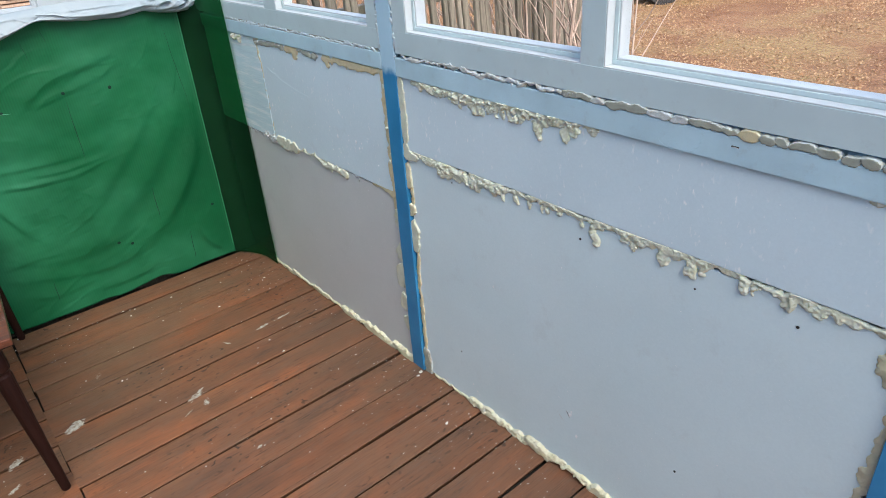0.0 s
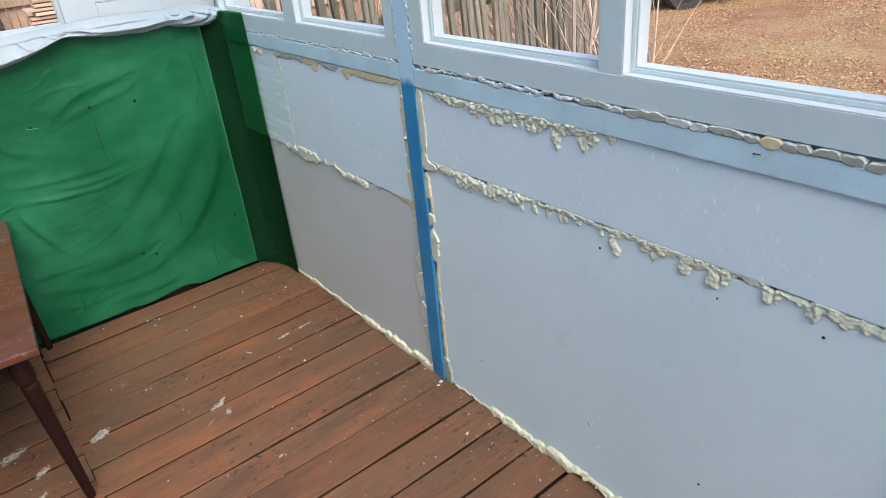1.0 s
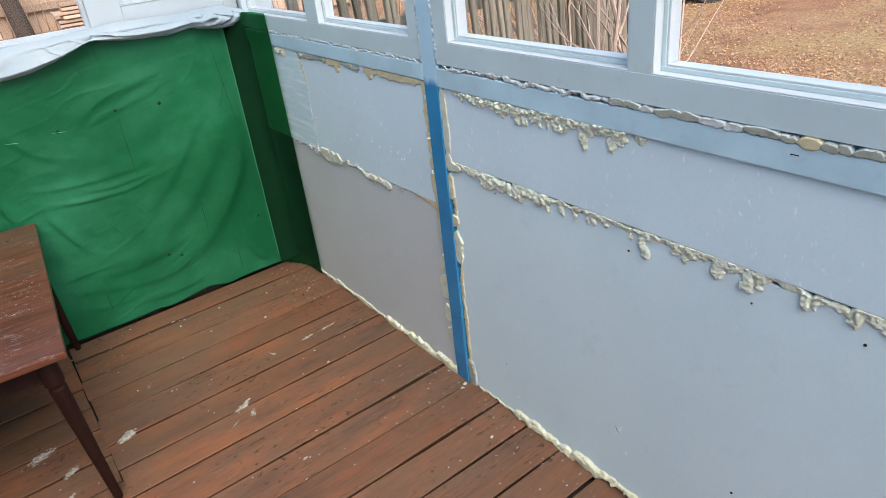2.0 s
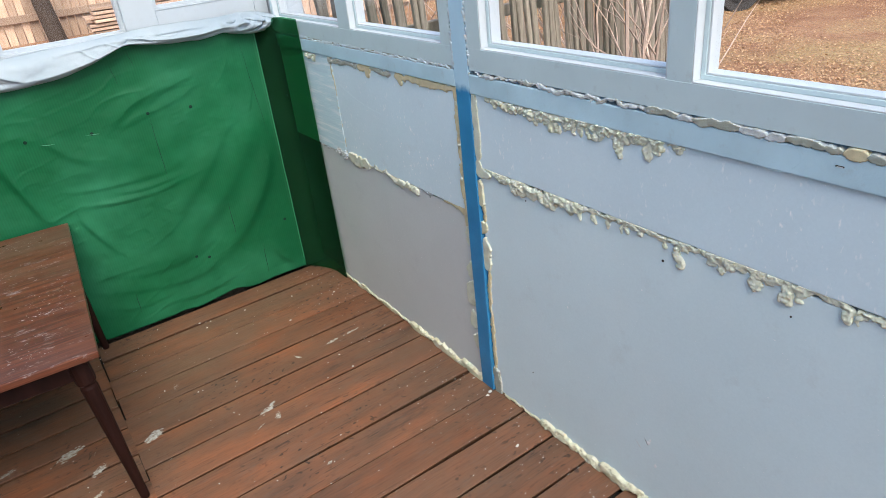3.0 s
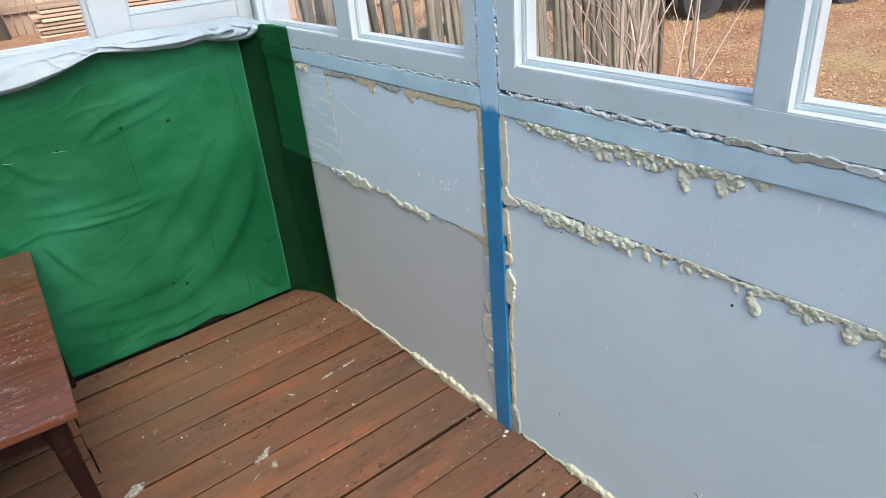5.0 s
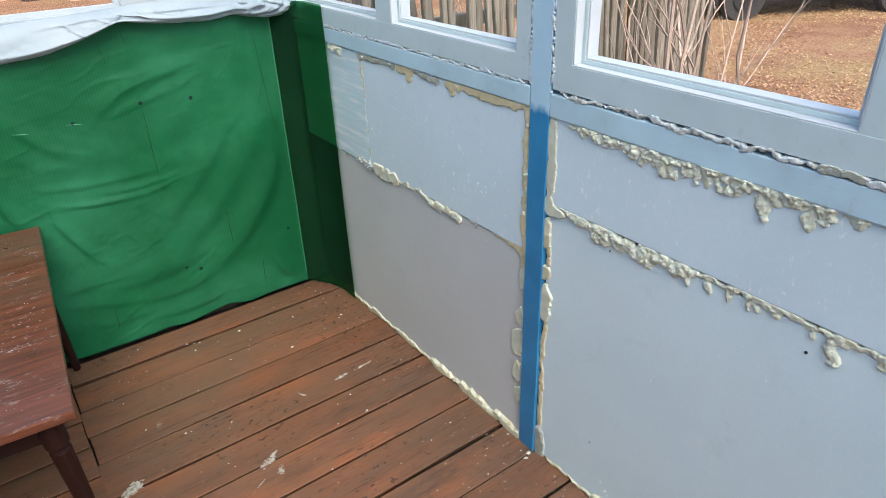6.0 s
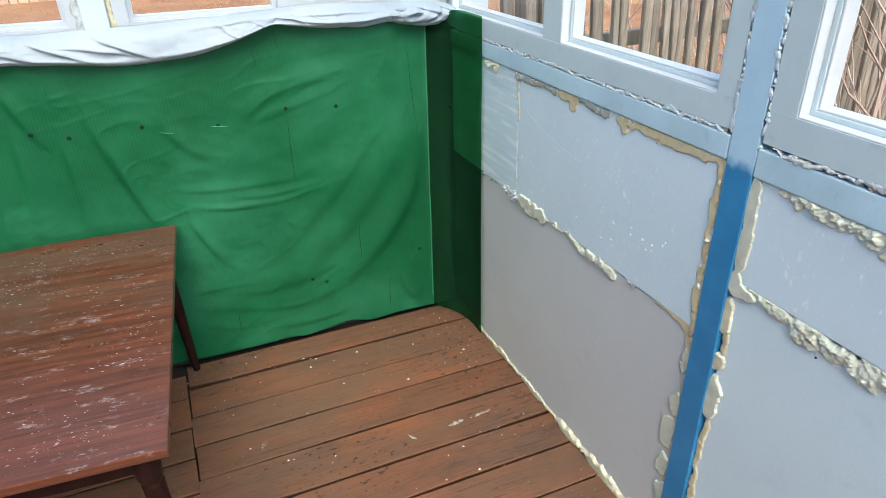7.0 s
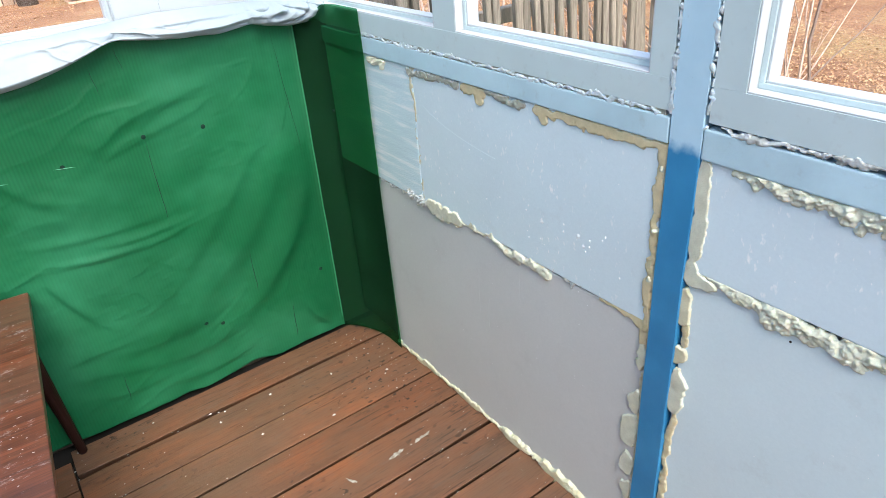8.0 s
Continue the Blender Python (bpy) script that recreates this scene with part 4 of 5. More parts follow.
    filler = part("packing_strip", box((3.4180, 6.63, 0.975), (3.440, 7.57, 1.012), 0), M_FOAM_PLATE)
    tagged(filler, "old painted packing in the crack under the window frame", "strip", kind="structure")
    foam("foam_seam", gap, M_FOAM_PAINTED, "thin painted foam crust in the gap under the window frame", face=3.4166, seed=43, rag=0.005, crust=0.4, torn=0.8, rise=0.8, cap=0.0024)
    foam("foam_seam", column(rng, 6.620, 1.0, HEAD, 0.0032, 0.009, 1.2, 1.3, 0.7), M_FOAM_PAINTED, "greyish foam line between post and window frame", face=3.4162, seed=45, rag=0.005, torn=0.8, rise=0.8, cap=0.0026)
    foam("foam_seam", column(rng, 6.5575, 0.99, HEAD, 0.0032, 0.009, 1.2, 1.3, 0.7), M_FOAM_PAINTED, "greyish foam line between post and window frame", face=3.4162, seed=47, rag=0.005, torn=0.8, rise=0.8, cap=0.0026)
    # along the floor
    low = row(rng, 7.02, 7.57, lambda u: 0.004 + 0.003 * math.sin(u * 41), lambda u: 0.0072 + 0.0022 * math.sin(u * 29), 0.005, 1.1, 0.3, 2.0)
    foam("foam_seam", low, M_FOAM_AMBER, "thin yellowish foam bead along the foot of the wall", seed=51, lift=0.004, rise=0.8, rag=0.006, crust=0.2, cap=0.009)
    low = row(rng, 6.64, 7.02, lambda u: 0.003 + 0.005 * math.sin(u * 19) ** 2, lambda u: 0.0105 + 0.0035 * math.sin(u * 37), 0.006, 1.1, 0.3, 2.2)
    low += [(rng.uniform(6.66, 6.92), rng.uniform(-0.002, 0.005), rng.uniform(0.004, 0.009), rng.uniform(0.003, 0.007), rng.uniform(0.012, 0.028)) for _ in range(34)]
    foam("foam_seam", low, M_FOAM_AMBER, "crumbling cream foam bead along the foot of the wall", seed=52, lift=0.004, rise=0.8, rag=0.007, crust=0.25, torn=0.3, cap=0.018)
    low = row(rng, 5.36, 6.17, lambda u: 0.006 + 0.003 * math.sin(u * 17), lambda u: 0.0120 + 0.004 * math.sin(u * 25), 0.006, 1.0, 0.2, 2.2) + row(rng, 6.19, 6.34, lambda u: 0.006, lambda u: 0.0085 + 0.004 * math.sin((u - 6.19) * 21), 0.006, 1.0, 0.2, 2.2) + row(rng, 6.34, 6.52, 0.001, 0.0045, 0.008, 0.9, 0.2, 2.0)
    low += [(rng.uniform(5.40, 6.33), rng.uniform(-0.002, 0.004), rng.uniform(0.004, 0.009), rng.uniform(0.003, 0.006), rng.uniform(0.012, 0.026)) for _ in range(70)]
    foam("foam_seam", low, M_FOAM_AMBER, "crumbling cream foam bead along the foot of the wall", seed=53, crust=0.25, lift=0.003, rise=0.8, rag=0.007, torn=0.2, cap=0.020)


# ---- north wall ----
def build_north_wall():
    # dark material gives the gap below the sheet's hem its shade
    low = part("wall_north", box((X0, 7.835, -0.1), (3.475, 7.95, 1.02), 0.002), M_POLE_AND_SHADE)
    tagged(low, "low plank wall behind the green sheet, darkened to shade the hem gap", "wall", kind="structure")
    top = part("wall_north_top", box((X0, 7.835, HEAD), (3.44, 7.95, CEIL), 0.002), M_WALL)
    tagged(top, "painted wall strip over the windows", "wall", kind="structure")
    sill = part("window_sill", box((X0, 7.796, 1.022), (3.40, 7.90, 1.046), 0.004), M_WHITE)
    tagged(sill, "white painted window sill under the draped cloth", "sill", kind="structure")
    for x in (2.440, 1.19):
        p = part("wall_post", box((x - 0.031, 7.805, 1.046), (x + 0.031, 7.90, HEAD), 0.003), M_NORTH_POST)
        tagged(p, "pale blue painted post between windows", "post", "posts of the north wall", "structure")
    build_window("window_5", "y", 2.484, 3.425, 7.822, ((2.516, 2.910, 1.074), (3.016, 3.374, 1.136)), 1.047, M_WHITE, "white window with a wide pane and a thick-framed casement")
    build_window("window_6", "y", 1.232, 2.400, 7.822, ((1.266, 1.794, 1.074), (1.836, 2.376, 1.074)), 1.047, M_WHITE, "white two-pane veranda window")
    corner = part("corner_post", box((3.43, 7.78, 1.0), (3.55, 7.94, HEAD), 0.003), M_WHITE)
    tagged(corner, "white painted corner post", "post", kind="structure")
    rng = random.Random(5)
    foam("foam_seam", column(rng, 2.403, 1.05, HEAD, 0.0085, 0.012, 0.8), M_FOAM_GREY, "greyish foam line between post and window frame", face=7.816, axis="y", seed=61, rag=0.004)
    foam("foam_seam", column(rng, 2.478, 1.05, HEAD, 0.007, 0.014, 0.8), M_FOAM_OLD, "tan foam line between post and window frame", face=7.822, axis="y", seed=63, rag=0.004)


FOLDS = (  # three points (x, z) of a curved fold, its half-width and its height
    (2.284, 0.806, 2.295, 0.701, 2.293, 0.560, 0.012, 0.0030),
    (2.36, 0.846, 2.411, 0.681, 2.472, 0.511, 0.014, 0.0048),
    (2.396, 0.764, 2.420, 0.666, 2.454, 0.545, 0.008, 0.0022),
    (2.187, 0.940, 2.203, 0.891, 2.240, 0.800, 0.012, 0.0035),
    (2.179, 0.830, 2.182, 0.708, 2.170, 0.550, 0.014, 0.0040),
    (2.118, 0.760, 2.109, 0.642, 2.101, 0.520, 0.013, 0.0035),
    (2.05, 0.980, 2.04, 0.800, 2.00, 0.560, 0.018, 0.0040),
    (1.90, 0.960, 1.89, 0.780, 1.86, 0.560, 0.018, 0.0040),
    (2.540, 0.834, 2.583, 0.748, 2.673, 0.690, 0.016, 0.0052),
    (3.022, 0.893, 2.856, 0.859, 2.740, 0.780, 0.015, 0.0042),
    (3.031, 0.844, 2.903, 0.812, 2.793, 0.786, 0.009, 0.0026),
    (3.100, 0.905, 2.960, 0.880, 2.870, 0.820, 0.010, 0.0020),
    (2.546, 0.685, 2.643, 0.669, 2.778, 0.690, 0.030, 0.0050),
    (2.534, 0.566, 2.753, 0.519, 2.950, 0.552, 0.0060, 0.0022),
    (2.555, 0.606, 2.682, 0.590, 2.874, 0.588, 0.0075, 0.0026),
    (2.554, 0.540, 2.698, 0.526, 2.810, 0.528, 0.0055, 0.0024),
    (2.70, 0.560, 2.80, 0.548, 2.96, 0.566, 0.0055, 0.0024),
    (3.243, 0.709, 3.102, 0.480, 2.831, 0.251, 0.040, 0.0090),
    (3.168, 0.734, 3.016, 0.544, 2.815, 0.357, 0.022, 0.0050),
    (3.300, 0.620, 3.200, 0.380, 3.000, 0.190, 0.030, 0.0060),
    (2.561, 0.508, 2.589, 0.440, 2.640, 0.340, 0.010, 0.0036),
    (2.584, 0.261, 2.797, 0.224, 3.056, 0.303, 0.016, 0.0030),
    (2.498, 0.250, 2.597, 0.258, 2.712, 0.254, 0.008, 0.0024),
    (2.518, 0.210, 2.817, 0.140, 3.013, 0.187, 0.014, 0.0032),
    (2.746, 0.073, 2.903, 0.060, 3.038, 0.100, 0.012, 0.0034),
    (3.214, 0.174, 3.245, 0.090, 3.297, 0.045, 0.014, 0.0044),
    (2.56, 0.120, 2.66, 0.095, 2.78, 0.110, 0.011, 0.0026),
)


def creases(x, z, folds):
    """Height of a set of curved folds, each sharper on its lower side."""
    d = 0 * x
    t = np.linspace(0, 1, 13)
    for x0, z0, xm, zm, x1, z1, w, h in folds:
        px = x0 * (1 - t) * (1 - 2 * t) + 4 * xm * t * (1 - t) + x1 * t * (2 * t - 1)
        pz = z0 * (1 - t) * (1 - 2 * t) + 4 * zm * t * (1 - t) + z1 * t * (2 * t - 1)
        near, side, along = 0 * x + 9.0, 0 * x, 0 * x
        for i in range(12):
            ax, az, bx, bz = px[i], pz[i], px[i + 1] - px[i], pz[i + 1] - pz[i]
            s = np.clip(((x - ax) * bx + (z - az) * bz) / (bx * bx + bz * bz), 0, 1)
            off = np.hypot(x - ax - s * bx, z - az - s * bz)
            sign = (x - ax) * bz - (z - az) * bx
            hit = off < near
            near, side, along = np.where(hit, off, near), np.where(hit, sign, side), np.where(hit, (i + s) / 12, along)
        if abs(x1 - x0) > 0.6 * abs(z1 - z0):
            side = side * np.sign(x1 - x0)
        wide = np.where(side > 0, w, 2.3 * w)
        h = h * (1.8 if abs(z1 - z0) > 1.2 * abs(x1 - x0) else 1)
        d = d + h * np.exp(-(near / wide) ** 2) * np.sin(math.pi * np.clip(0.06 + 0.88 * along, 0, 1)) ** 0.7
    return d


def sheet_relief(x, z):
    """How far the loose sheet stands off the wall."""
    d = 0.0040 * vnoise(x, z, 0.30, 71) + 0.0014 * vnoise(x + 0.6 * z, z - 0.3 * x, 0.09, 72)
    # a few thin sharp creases: ridges of noise, drawn out along two slants
    for k, (a, b, cell, high) in enumerate(((0.7, 0.9, 0.10, 0.0016), (-0.25, 1.3, 0.050, 0.0018), (0.3, 1.5, 0.030, 0.0014), (-0.6, 0.8, 0.070, 0.0018))):
        ridge = 1 - np.abs(vnoise(x * 0.45 + a * z, z * b - 0.2 * x, cell, 120 + k))
        d = d + high * ridge ** 9 * np.clip(0.2 + 1.2 * vnoise(x, z, 0.17, 130 + k), 0, 1)
    # fine crumpling
    d = d + 0.0009 * vnoise(x * 0.7 + z * 0.5, z * 1.2, 0.034, 140) + 0.0004 * vnoise(x - 0.4 * z, z, 0.014, 141)
    return d + 1.25 * creases(x, z, FOLDS)


def build_green_sheet():
    n, rows = 700, 230
    us = np.linspace(1.15, 3.334, n)
    foot = 0.010 + 0.010 * vnoise(us, us * 0, 0.13, 75) + 0.012 * np.exp(-((us - 3.02) / 0.05) ** 2) + 0.008 * np.exp(-((us - 2.80) / 0.04) ** 2)
    f = np.linspace(0, 1, rows)[:, None]
    zz = foot[None] + f * (1.046 - foot)[None]
    uu = np.repeat(us[None], rows, 0)
    d = sheet_relief(uu, zz) * np.clip((3.337 - uu) / 0.06, 0, 1)
    # pressed back by the table
    back = np.clip((2.56 - uu) / 0.12, 0, 1) * np.clip((0.54 - zz) / 0.10, 0, 1)
    back = back * back * (3 - 2 * back)
    d = d * (1 - back) - 0.014 * back
    d += 0.003 * np.exp(-((uu - 3.331) / 0.005) ** 2)
    # the hem curls out a little above the boards
    d += 0.006 * np.clip((0.05 - zz) / 0.05, 0, 1) * (0.5 + vnoise(uu, zz * 0, 0.09, 76))
    ob = link("green_sheet", sheet_mesh("green_sheet", np.stack([uu, TY - d, zz], -1)), M_GREEN, smooth=True)
    mod = ob.modifiers.new("thick", "SOLIDIFY")
    mod.thickness, mod.offset = 0.0016, 1.0
    tagged(ob, "creased green ribbed plastic sheet nailed over the low wall", "tarp")
    nails = ((2.224, 0.827), (2.307, 0.804), (2.49, 0.809), (2.688, 0.786), (2.884, 0.81), (3.036, 0.797), (3.287, 0.248), (2.898, 0.221), (2.945, 0.201), (2.03, 0.80), (1.85, 0.81))
    for x, z in nails:
        y = TY - float(sheet_relief(np.array([[x]]), np.array([[z]]))[0, 0])
        bm = lathe(bmesh.new(), ((0.001, 0), (0.0066, 0.0008), (0.0070, 0.002), (0.0050, 0.0034), (0.0012, 0.004)), pose(x, y + 0.001, z, 90, 0, 0), 10)
        part("nail", bm, M_NAIL, ob, "dark nail head")
    # folded edge at the corner, its highlight put into a paler green
    z = np.linspace(0.012, 1.03, 60)
    wob = 0.0008 * vnoise(z, z * 0, 0.06, 79)
    grid = np.stack([np.stack([z * 0 + 3.3305 + wob, z * 0 + TY - 0.0052, z], -1), np.stack([z * 0 + 3.3345 + wob, z * 0 + TY - 0.0062, z], -1), np.stack([z * 0 + 3.3365 + wob, z * 0 + TY - 0.002, z], -1)])
    link("lit_edge", sheet_mesh("lit_edge", grid), M_LIT_EDGE, ob, "folded edge, coloured paler as if lit", smooth=True)
    # dark strips colour in the shade of grooves over board gaps; two pale scratches
    rng = random.Random(2)
    for x0, z0, x1, z1, w, mat, nm in ((2.886, 0.800, 2.883, 0.545, 0.0011, M_CREASE_LINE, "crease_line"), (3.076, 0.405, 3.070, 0.25, 0.0013, M_CREASE_LINE, "crease_line"), (3.172, 0.175, 3.163, 0.03, 0.0014, M_CREASE_LINE, "crease_line"), (2.645, 0.16, 2.640, 0.07, 0.0013, M_CREASE_LINE, "crease_line"), (3.268, 1.0, 3.300, 0.62, 0.0008, M_CREASE_LINE, "crease_line"), (2.812, 1.000, 2.818, 0.930, 0.0007, M_CREASE_LINE, "crease_line"), (2.878, 1.035, 2.886, 0.975, 0.0007, M_CREASE_LINE, "crease_line"), (2.528, 0.788, 2.570, 0.782, 0.0012, M_SCRATCH, "scratch"), (2.668, 0.786, 2.716, 0.780, 0.0012, M_SCRATCH, "scratch")):
        t = np.linspace(0, 1, 24)
        x, z = x0 + t * (x1 - x0) + 0.0015 * vnoise(t, t * 0, 0.2, 7), z0 + t * (z1 - z0)
        y = TY - sheet_relief(x, z) * np.clip((3.337 - x) / 0.06, 0, 1) - 0.0026
        half = w * np.sin(math.pi * np.clip(t, 0.04, 0.96)) * (0.7 + 0.5 * np.abs(vnoise(t, t * 0, 0.12, 9)))
        px, pz = (half, half * 0) if abs(z1 - z0) > abs(x1 - x0) else (half * 0, half)
        grid = np.stack([np.stack([x - px, y, z - pz], -1), np.stack([x, y - 0.0005, z], -1), np.stack([x + px, y, z + pz], -1)])
        link(nm, sheet_mesh(nm, grid), mat, ob)
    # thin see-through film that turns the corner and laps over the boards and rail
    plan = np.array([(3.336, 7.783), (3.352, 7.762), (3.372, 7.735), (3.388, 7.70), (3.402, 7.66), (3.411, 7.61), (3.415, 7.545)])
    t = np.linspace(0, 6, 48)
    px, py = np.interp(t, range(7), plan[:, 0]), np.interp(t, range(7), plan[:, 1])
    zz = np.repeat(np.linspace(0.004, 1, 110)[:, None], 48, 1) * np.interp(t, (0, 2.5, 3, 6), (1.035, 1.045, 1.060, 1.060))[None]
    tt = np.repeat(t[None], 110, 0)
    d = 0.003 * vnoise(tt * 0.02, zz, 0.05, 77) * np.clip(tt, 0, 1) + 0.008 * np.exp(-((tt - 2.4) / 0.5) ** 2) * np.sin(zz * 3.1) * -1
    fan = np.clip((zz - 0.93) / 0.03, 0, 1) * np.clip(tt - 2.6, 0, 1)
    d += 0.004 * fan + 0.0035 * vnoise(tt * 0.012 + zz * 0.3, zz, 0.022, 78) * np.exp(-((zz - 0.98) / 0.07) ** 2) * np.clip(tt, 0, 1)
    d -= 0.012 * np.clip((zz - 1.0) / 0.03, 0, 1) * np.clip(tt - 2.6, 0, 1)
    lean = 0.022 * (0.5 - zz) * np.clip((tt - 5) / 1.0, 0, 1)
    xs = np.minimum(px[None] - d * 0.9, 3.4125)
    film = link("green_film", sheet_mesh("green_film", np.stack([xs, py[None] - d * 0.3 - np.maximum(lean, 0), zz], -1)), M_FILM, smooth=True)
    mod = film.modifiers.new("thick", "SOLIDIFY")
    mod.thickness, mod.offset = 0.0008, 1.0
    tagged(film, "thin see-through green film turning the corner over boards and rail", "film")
    bm = lathe(bmesh.new(), ((0.0006, 0), (0.005, 0.0008), (0.005, 0.002), (0.0012, 0.004)), pose(3.384, 7.705, 0.772, 90, 0, -60), 10)
    part("nail", bm, M_NAIL, film, "dark nail head")


CLOTH_FOLDS = (
    (2.210, 1.038, 2.308, 1.010, 2.484, 0.986, 0.0050, 0.0070),
    (2.272, 1.062, 2.345, 1.026, 2.424, 0.998, 0.0055, 0.0085),
    (2.336, 1.041, 2.432, 1.025, 2.510, 1.004, 0.0040, 0.0055),
    (2.415, 1.066, 2.493, 1.022, 2.558, 0.996, 0.0050, 0.0075),
    (2.873, 1.061, 2.773, 1.027, 2.587, 0.996, 0.0070, 0.0100),
    (2.875, 1.071, 2.765, 1.067, 2.660, 1.057, 0.0060, 0.0080),
    (2.887, 1.048, 3.019, 1.044, 3.222, 1.052, 0.0055, 0.0085),
    (3.044, 1.033, 3.123, 1.040, 3.221, 1.046, 0.0045, 0.0070),
    (2.939, 1.071, 3.065, 1.071, 3.200, 1.067, 0.0055, 0.0070),
    (2.907, 1.069, 2.986, 1.053, 3.063, 1.049, 0.0045, 0.0060),
    (2.00, 1.040, 2.10, 1.020, 2.21, 1.012, 0.0060, 0.0080),
    (1.80, 1.050, 1.95, 1.010, 2.15, 1.000, 0.0060, 0.0080),
    (1.40, 1.040, 1.60, 1.020, 1.85, 1.025, 0.0060, 0.0080),
)


def build_white_cloth():
    n, m = 900, 60
    x = np.linspace(1.16, 3.415, n)
    low = np.interp(x, (0.9, 1.6, 2.05, 2.212, 2.35, 2.483, 2.584, 2.675, 2.772, 2.856, 2.885, 2.935, 3.018, 3.13, 3.193, 3.221, 3.266, 3.322, 3.37, 3.40, 3.415), (1.0, 0.985, 0.998, 1.004, 0.992, 0.976, 0.978, 0.987, 1.011, 1.044, 1.050, 1.039, 1.030, 1.020, 1.026, 1.032, 1.017, 1.008, 1.008, 1.028, 1.05))
    low = np.convolve(np.pad(low, 5, "edge"), np.ones(11) / 11, "valid")
    top = np.interp(x, (0.9, 2.0, 2.45, 2.80, 2.92, 3.0, 3.12, 3.22, 3.29, 3.36, 3.415), (1.075, 1.070, 1.070, 1.080, 1.088, 1.092, 1.088, 1.082, 1.090, 1.084, 1.065))
    f = np.linspace(0, 1, m)[:, None]
    xx = np.repeat(x[None], m, 0)
    zz = top[None] + f * (low - top)[None]
    twist = np.exp(-((xx - 2.885) / 0.035) ** 2)
    bunch = np.clip((xx - 3.205) / 0.04, 0, 1)
    # thick rolled hem below, flatter drape above it
    bulge = (0.019 + 0.027 * bunch) * np.sin(math.pi * np.clip(f * 0.93 + 0.04, 0, 1)) ** 0.6 * (1 - 0.3 * twist)
    hem = 0.011 * np.exp(-((f - 0.86) / 0.10) ** 2) * (1 - bunch) * np.clip(0.75 + 0.8 * vnoise(xx, xx * 0, 0.16, 83), 0.2, 1.3)
    folds = 1.75 * creases(xx, zz, CLOTH_FOLDS) + 0.0028 * vnoise(xx, zz * 1.6, 0.06, 84) + 0.0012 * vnoise(xx * 0.6, zz, 0.016, 88)
    for k in range(3):
        ridge = 1 - np.abs(vnoise(xx * 0.35 + (0.5 - 0.5 * k) * zz, zz + 0.12 * xx, 0.020 + 0.008 * k, 180 + k))
        folds = folds + 0.0052 * ridge ** 5 * np.clip(0.35 + vnoise(xx, zz, 0.09, 190 + k), 0, 1)
    # puffed knot at the corner, pinched between its lobes
    lobes = np.abs(np.sin((xx - 3.215) * 46 + 1.6 * np.sin(zz * 95) + 2 * vnoise(xx, zz, 0.05, 89)))
    folds = folds + bunch * (0.017 * lobes ** 0.7 - 0.006 + 0.008 * vnoise(xx - zz, zz, 0.016, 85))
    env = np.sin(math.pi * np.clip(f, 0.03, 0.97)) ** 0.5
    yy = 7.768 - bulge - (hem + folds) * env + 0.045 * (1 - f) ** 6
    yy = yy + 0.014 * np.clip((f - 0.93) / 0.07, 0, 1)
    pts = np.stack([xx + 0.003 * vnoise(xx, zz, 0.06, 86), yy, zz + 0.002 * vnoise(xx, zz, 0.05, 87)], -1)
    ob = link("white_cloth", sheet_mesh("white_cloth", pts), M_CLOTH, smooth=True)
    mod = ob.modifiers.new("thick", "SOLIDIFY")
    mod.thickness, mod.offset = 0.003, 1.0
    tagged(ob, "crumpled white cloth draped along the window sill", "cloth")


# ---- room behind the camera ----
def build_room():
    # unseen clear corrugated roofing on thin rafters, added to let sky light in
    n = 300
    xx, yy = np.meshgrid(np.linspace(X0 - 0.4, 3.9, 12), np.linspace(Y0 - 0.4, 7.19, n))
    ceiling = link("ceiling", sheet_mesh("ceiling", np.stack([xx, yy, CEIL + 0.12 + 0.009 * np.sin(yy * 80)], -1)), M_ROOF, smooth=True)
    tagged(ceiling, "unseen clear corrugated roofing added to let sky light in", "roof", kind="structure")
    # unseen boards, added to keep roof light off the north corner
    cover = part("ceiling_boards", box((X0 - 0.4, 7.20, CEIL + 0.108), (3.9, 8.25, CEIL + 0.13), 0), M_CEIL)
    tagged(cover, "unseen pale boards added to dim the north end", "ceiling", kind="structure")
    for y in (2.6, 3.6, 4.6, 5.6, 6.6, 7.7):
        r = part("rafter", box((X0, y - 0.022, CEIL + 0.02), (3.85, y + 0.022, CEIL + 0.105), 0.003), M_WHITE)
        tagged(r, "white painted rafter", "rafter", "rafters", "structure")
    # unseen wall: blocks light from the west, bounces bluish light east
    west = part("wall_west", box((X0 - 0.12, Y0, -0.1), (X0, 7.95, CEIL), 0), M_UNSEEN_WALL)
    tagged(west, "unseen house wall, placed and coloured blue-grey to shape the light", "wall", kind="structure")
    # unseen; its height holds back low light from the south
    south = part("wall_south", box((X0, Y0 - 0.1, -0.1), (3.56, Y0, 1.0), 0), M_WALL)
    tagged(south, "unseen low wall added to cut low light from the open end", "wall", kind="structure")
    top = part("wall_south_top", box((X0, Y0 - 0.1, 2.3), (3.56, Y0, CEIL), 0), M_WALL)
    tagged(top, "painted beam over the open end of the veranda", "wall", kind="structure")


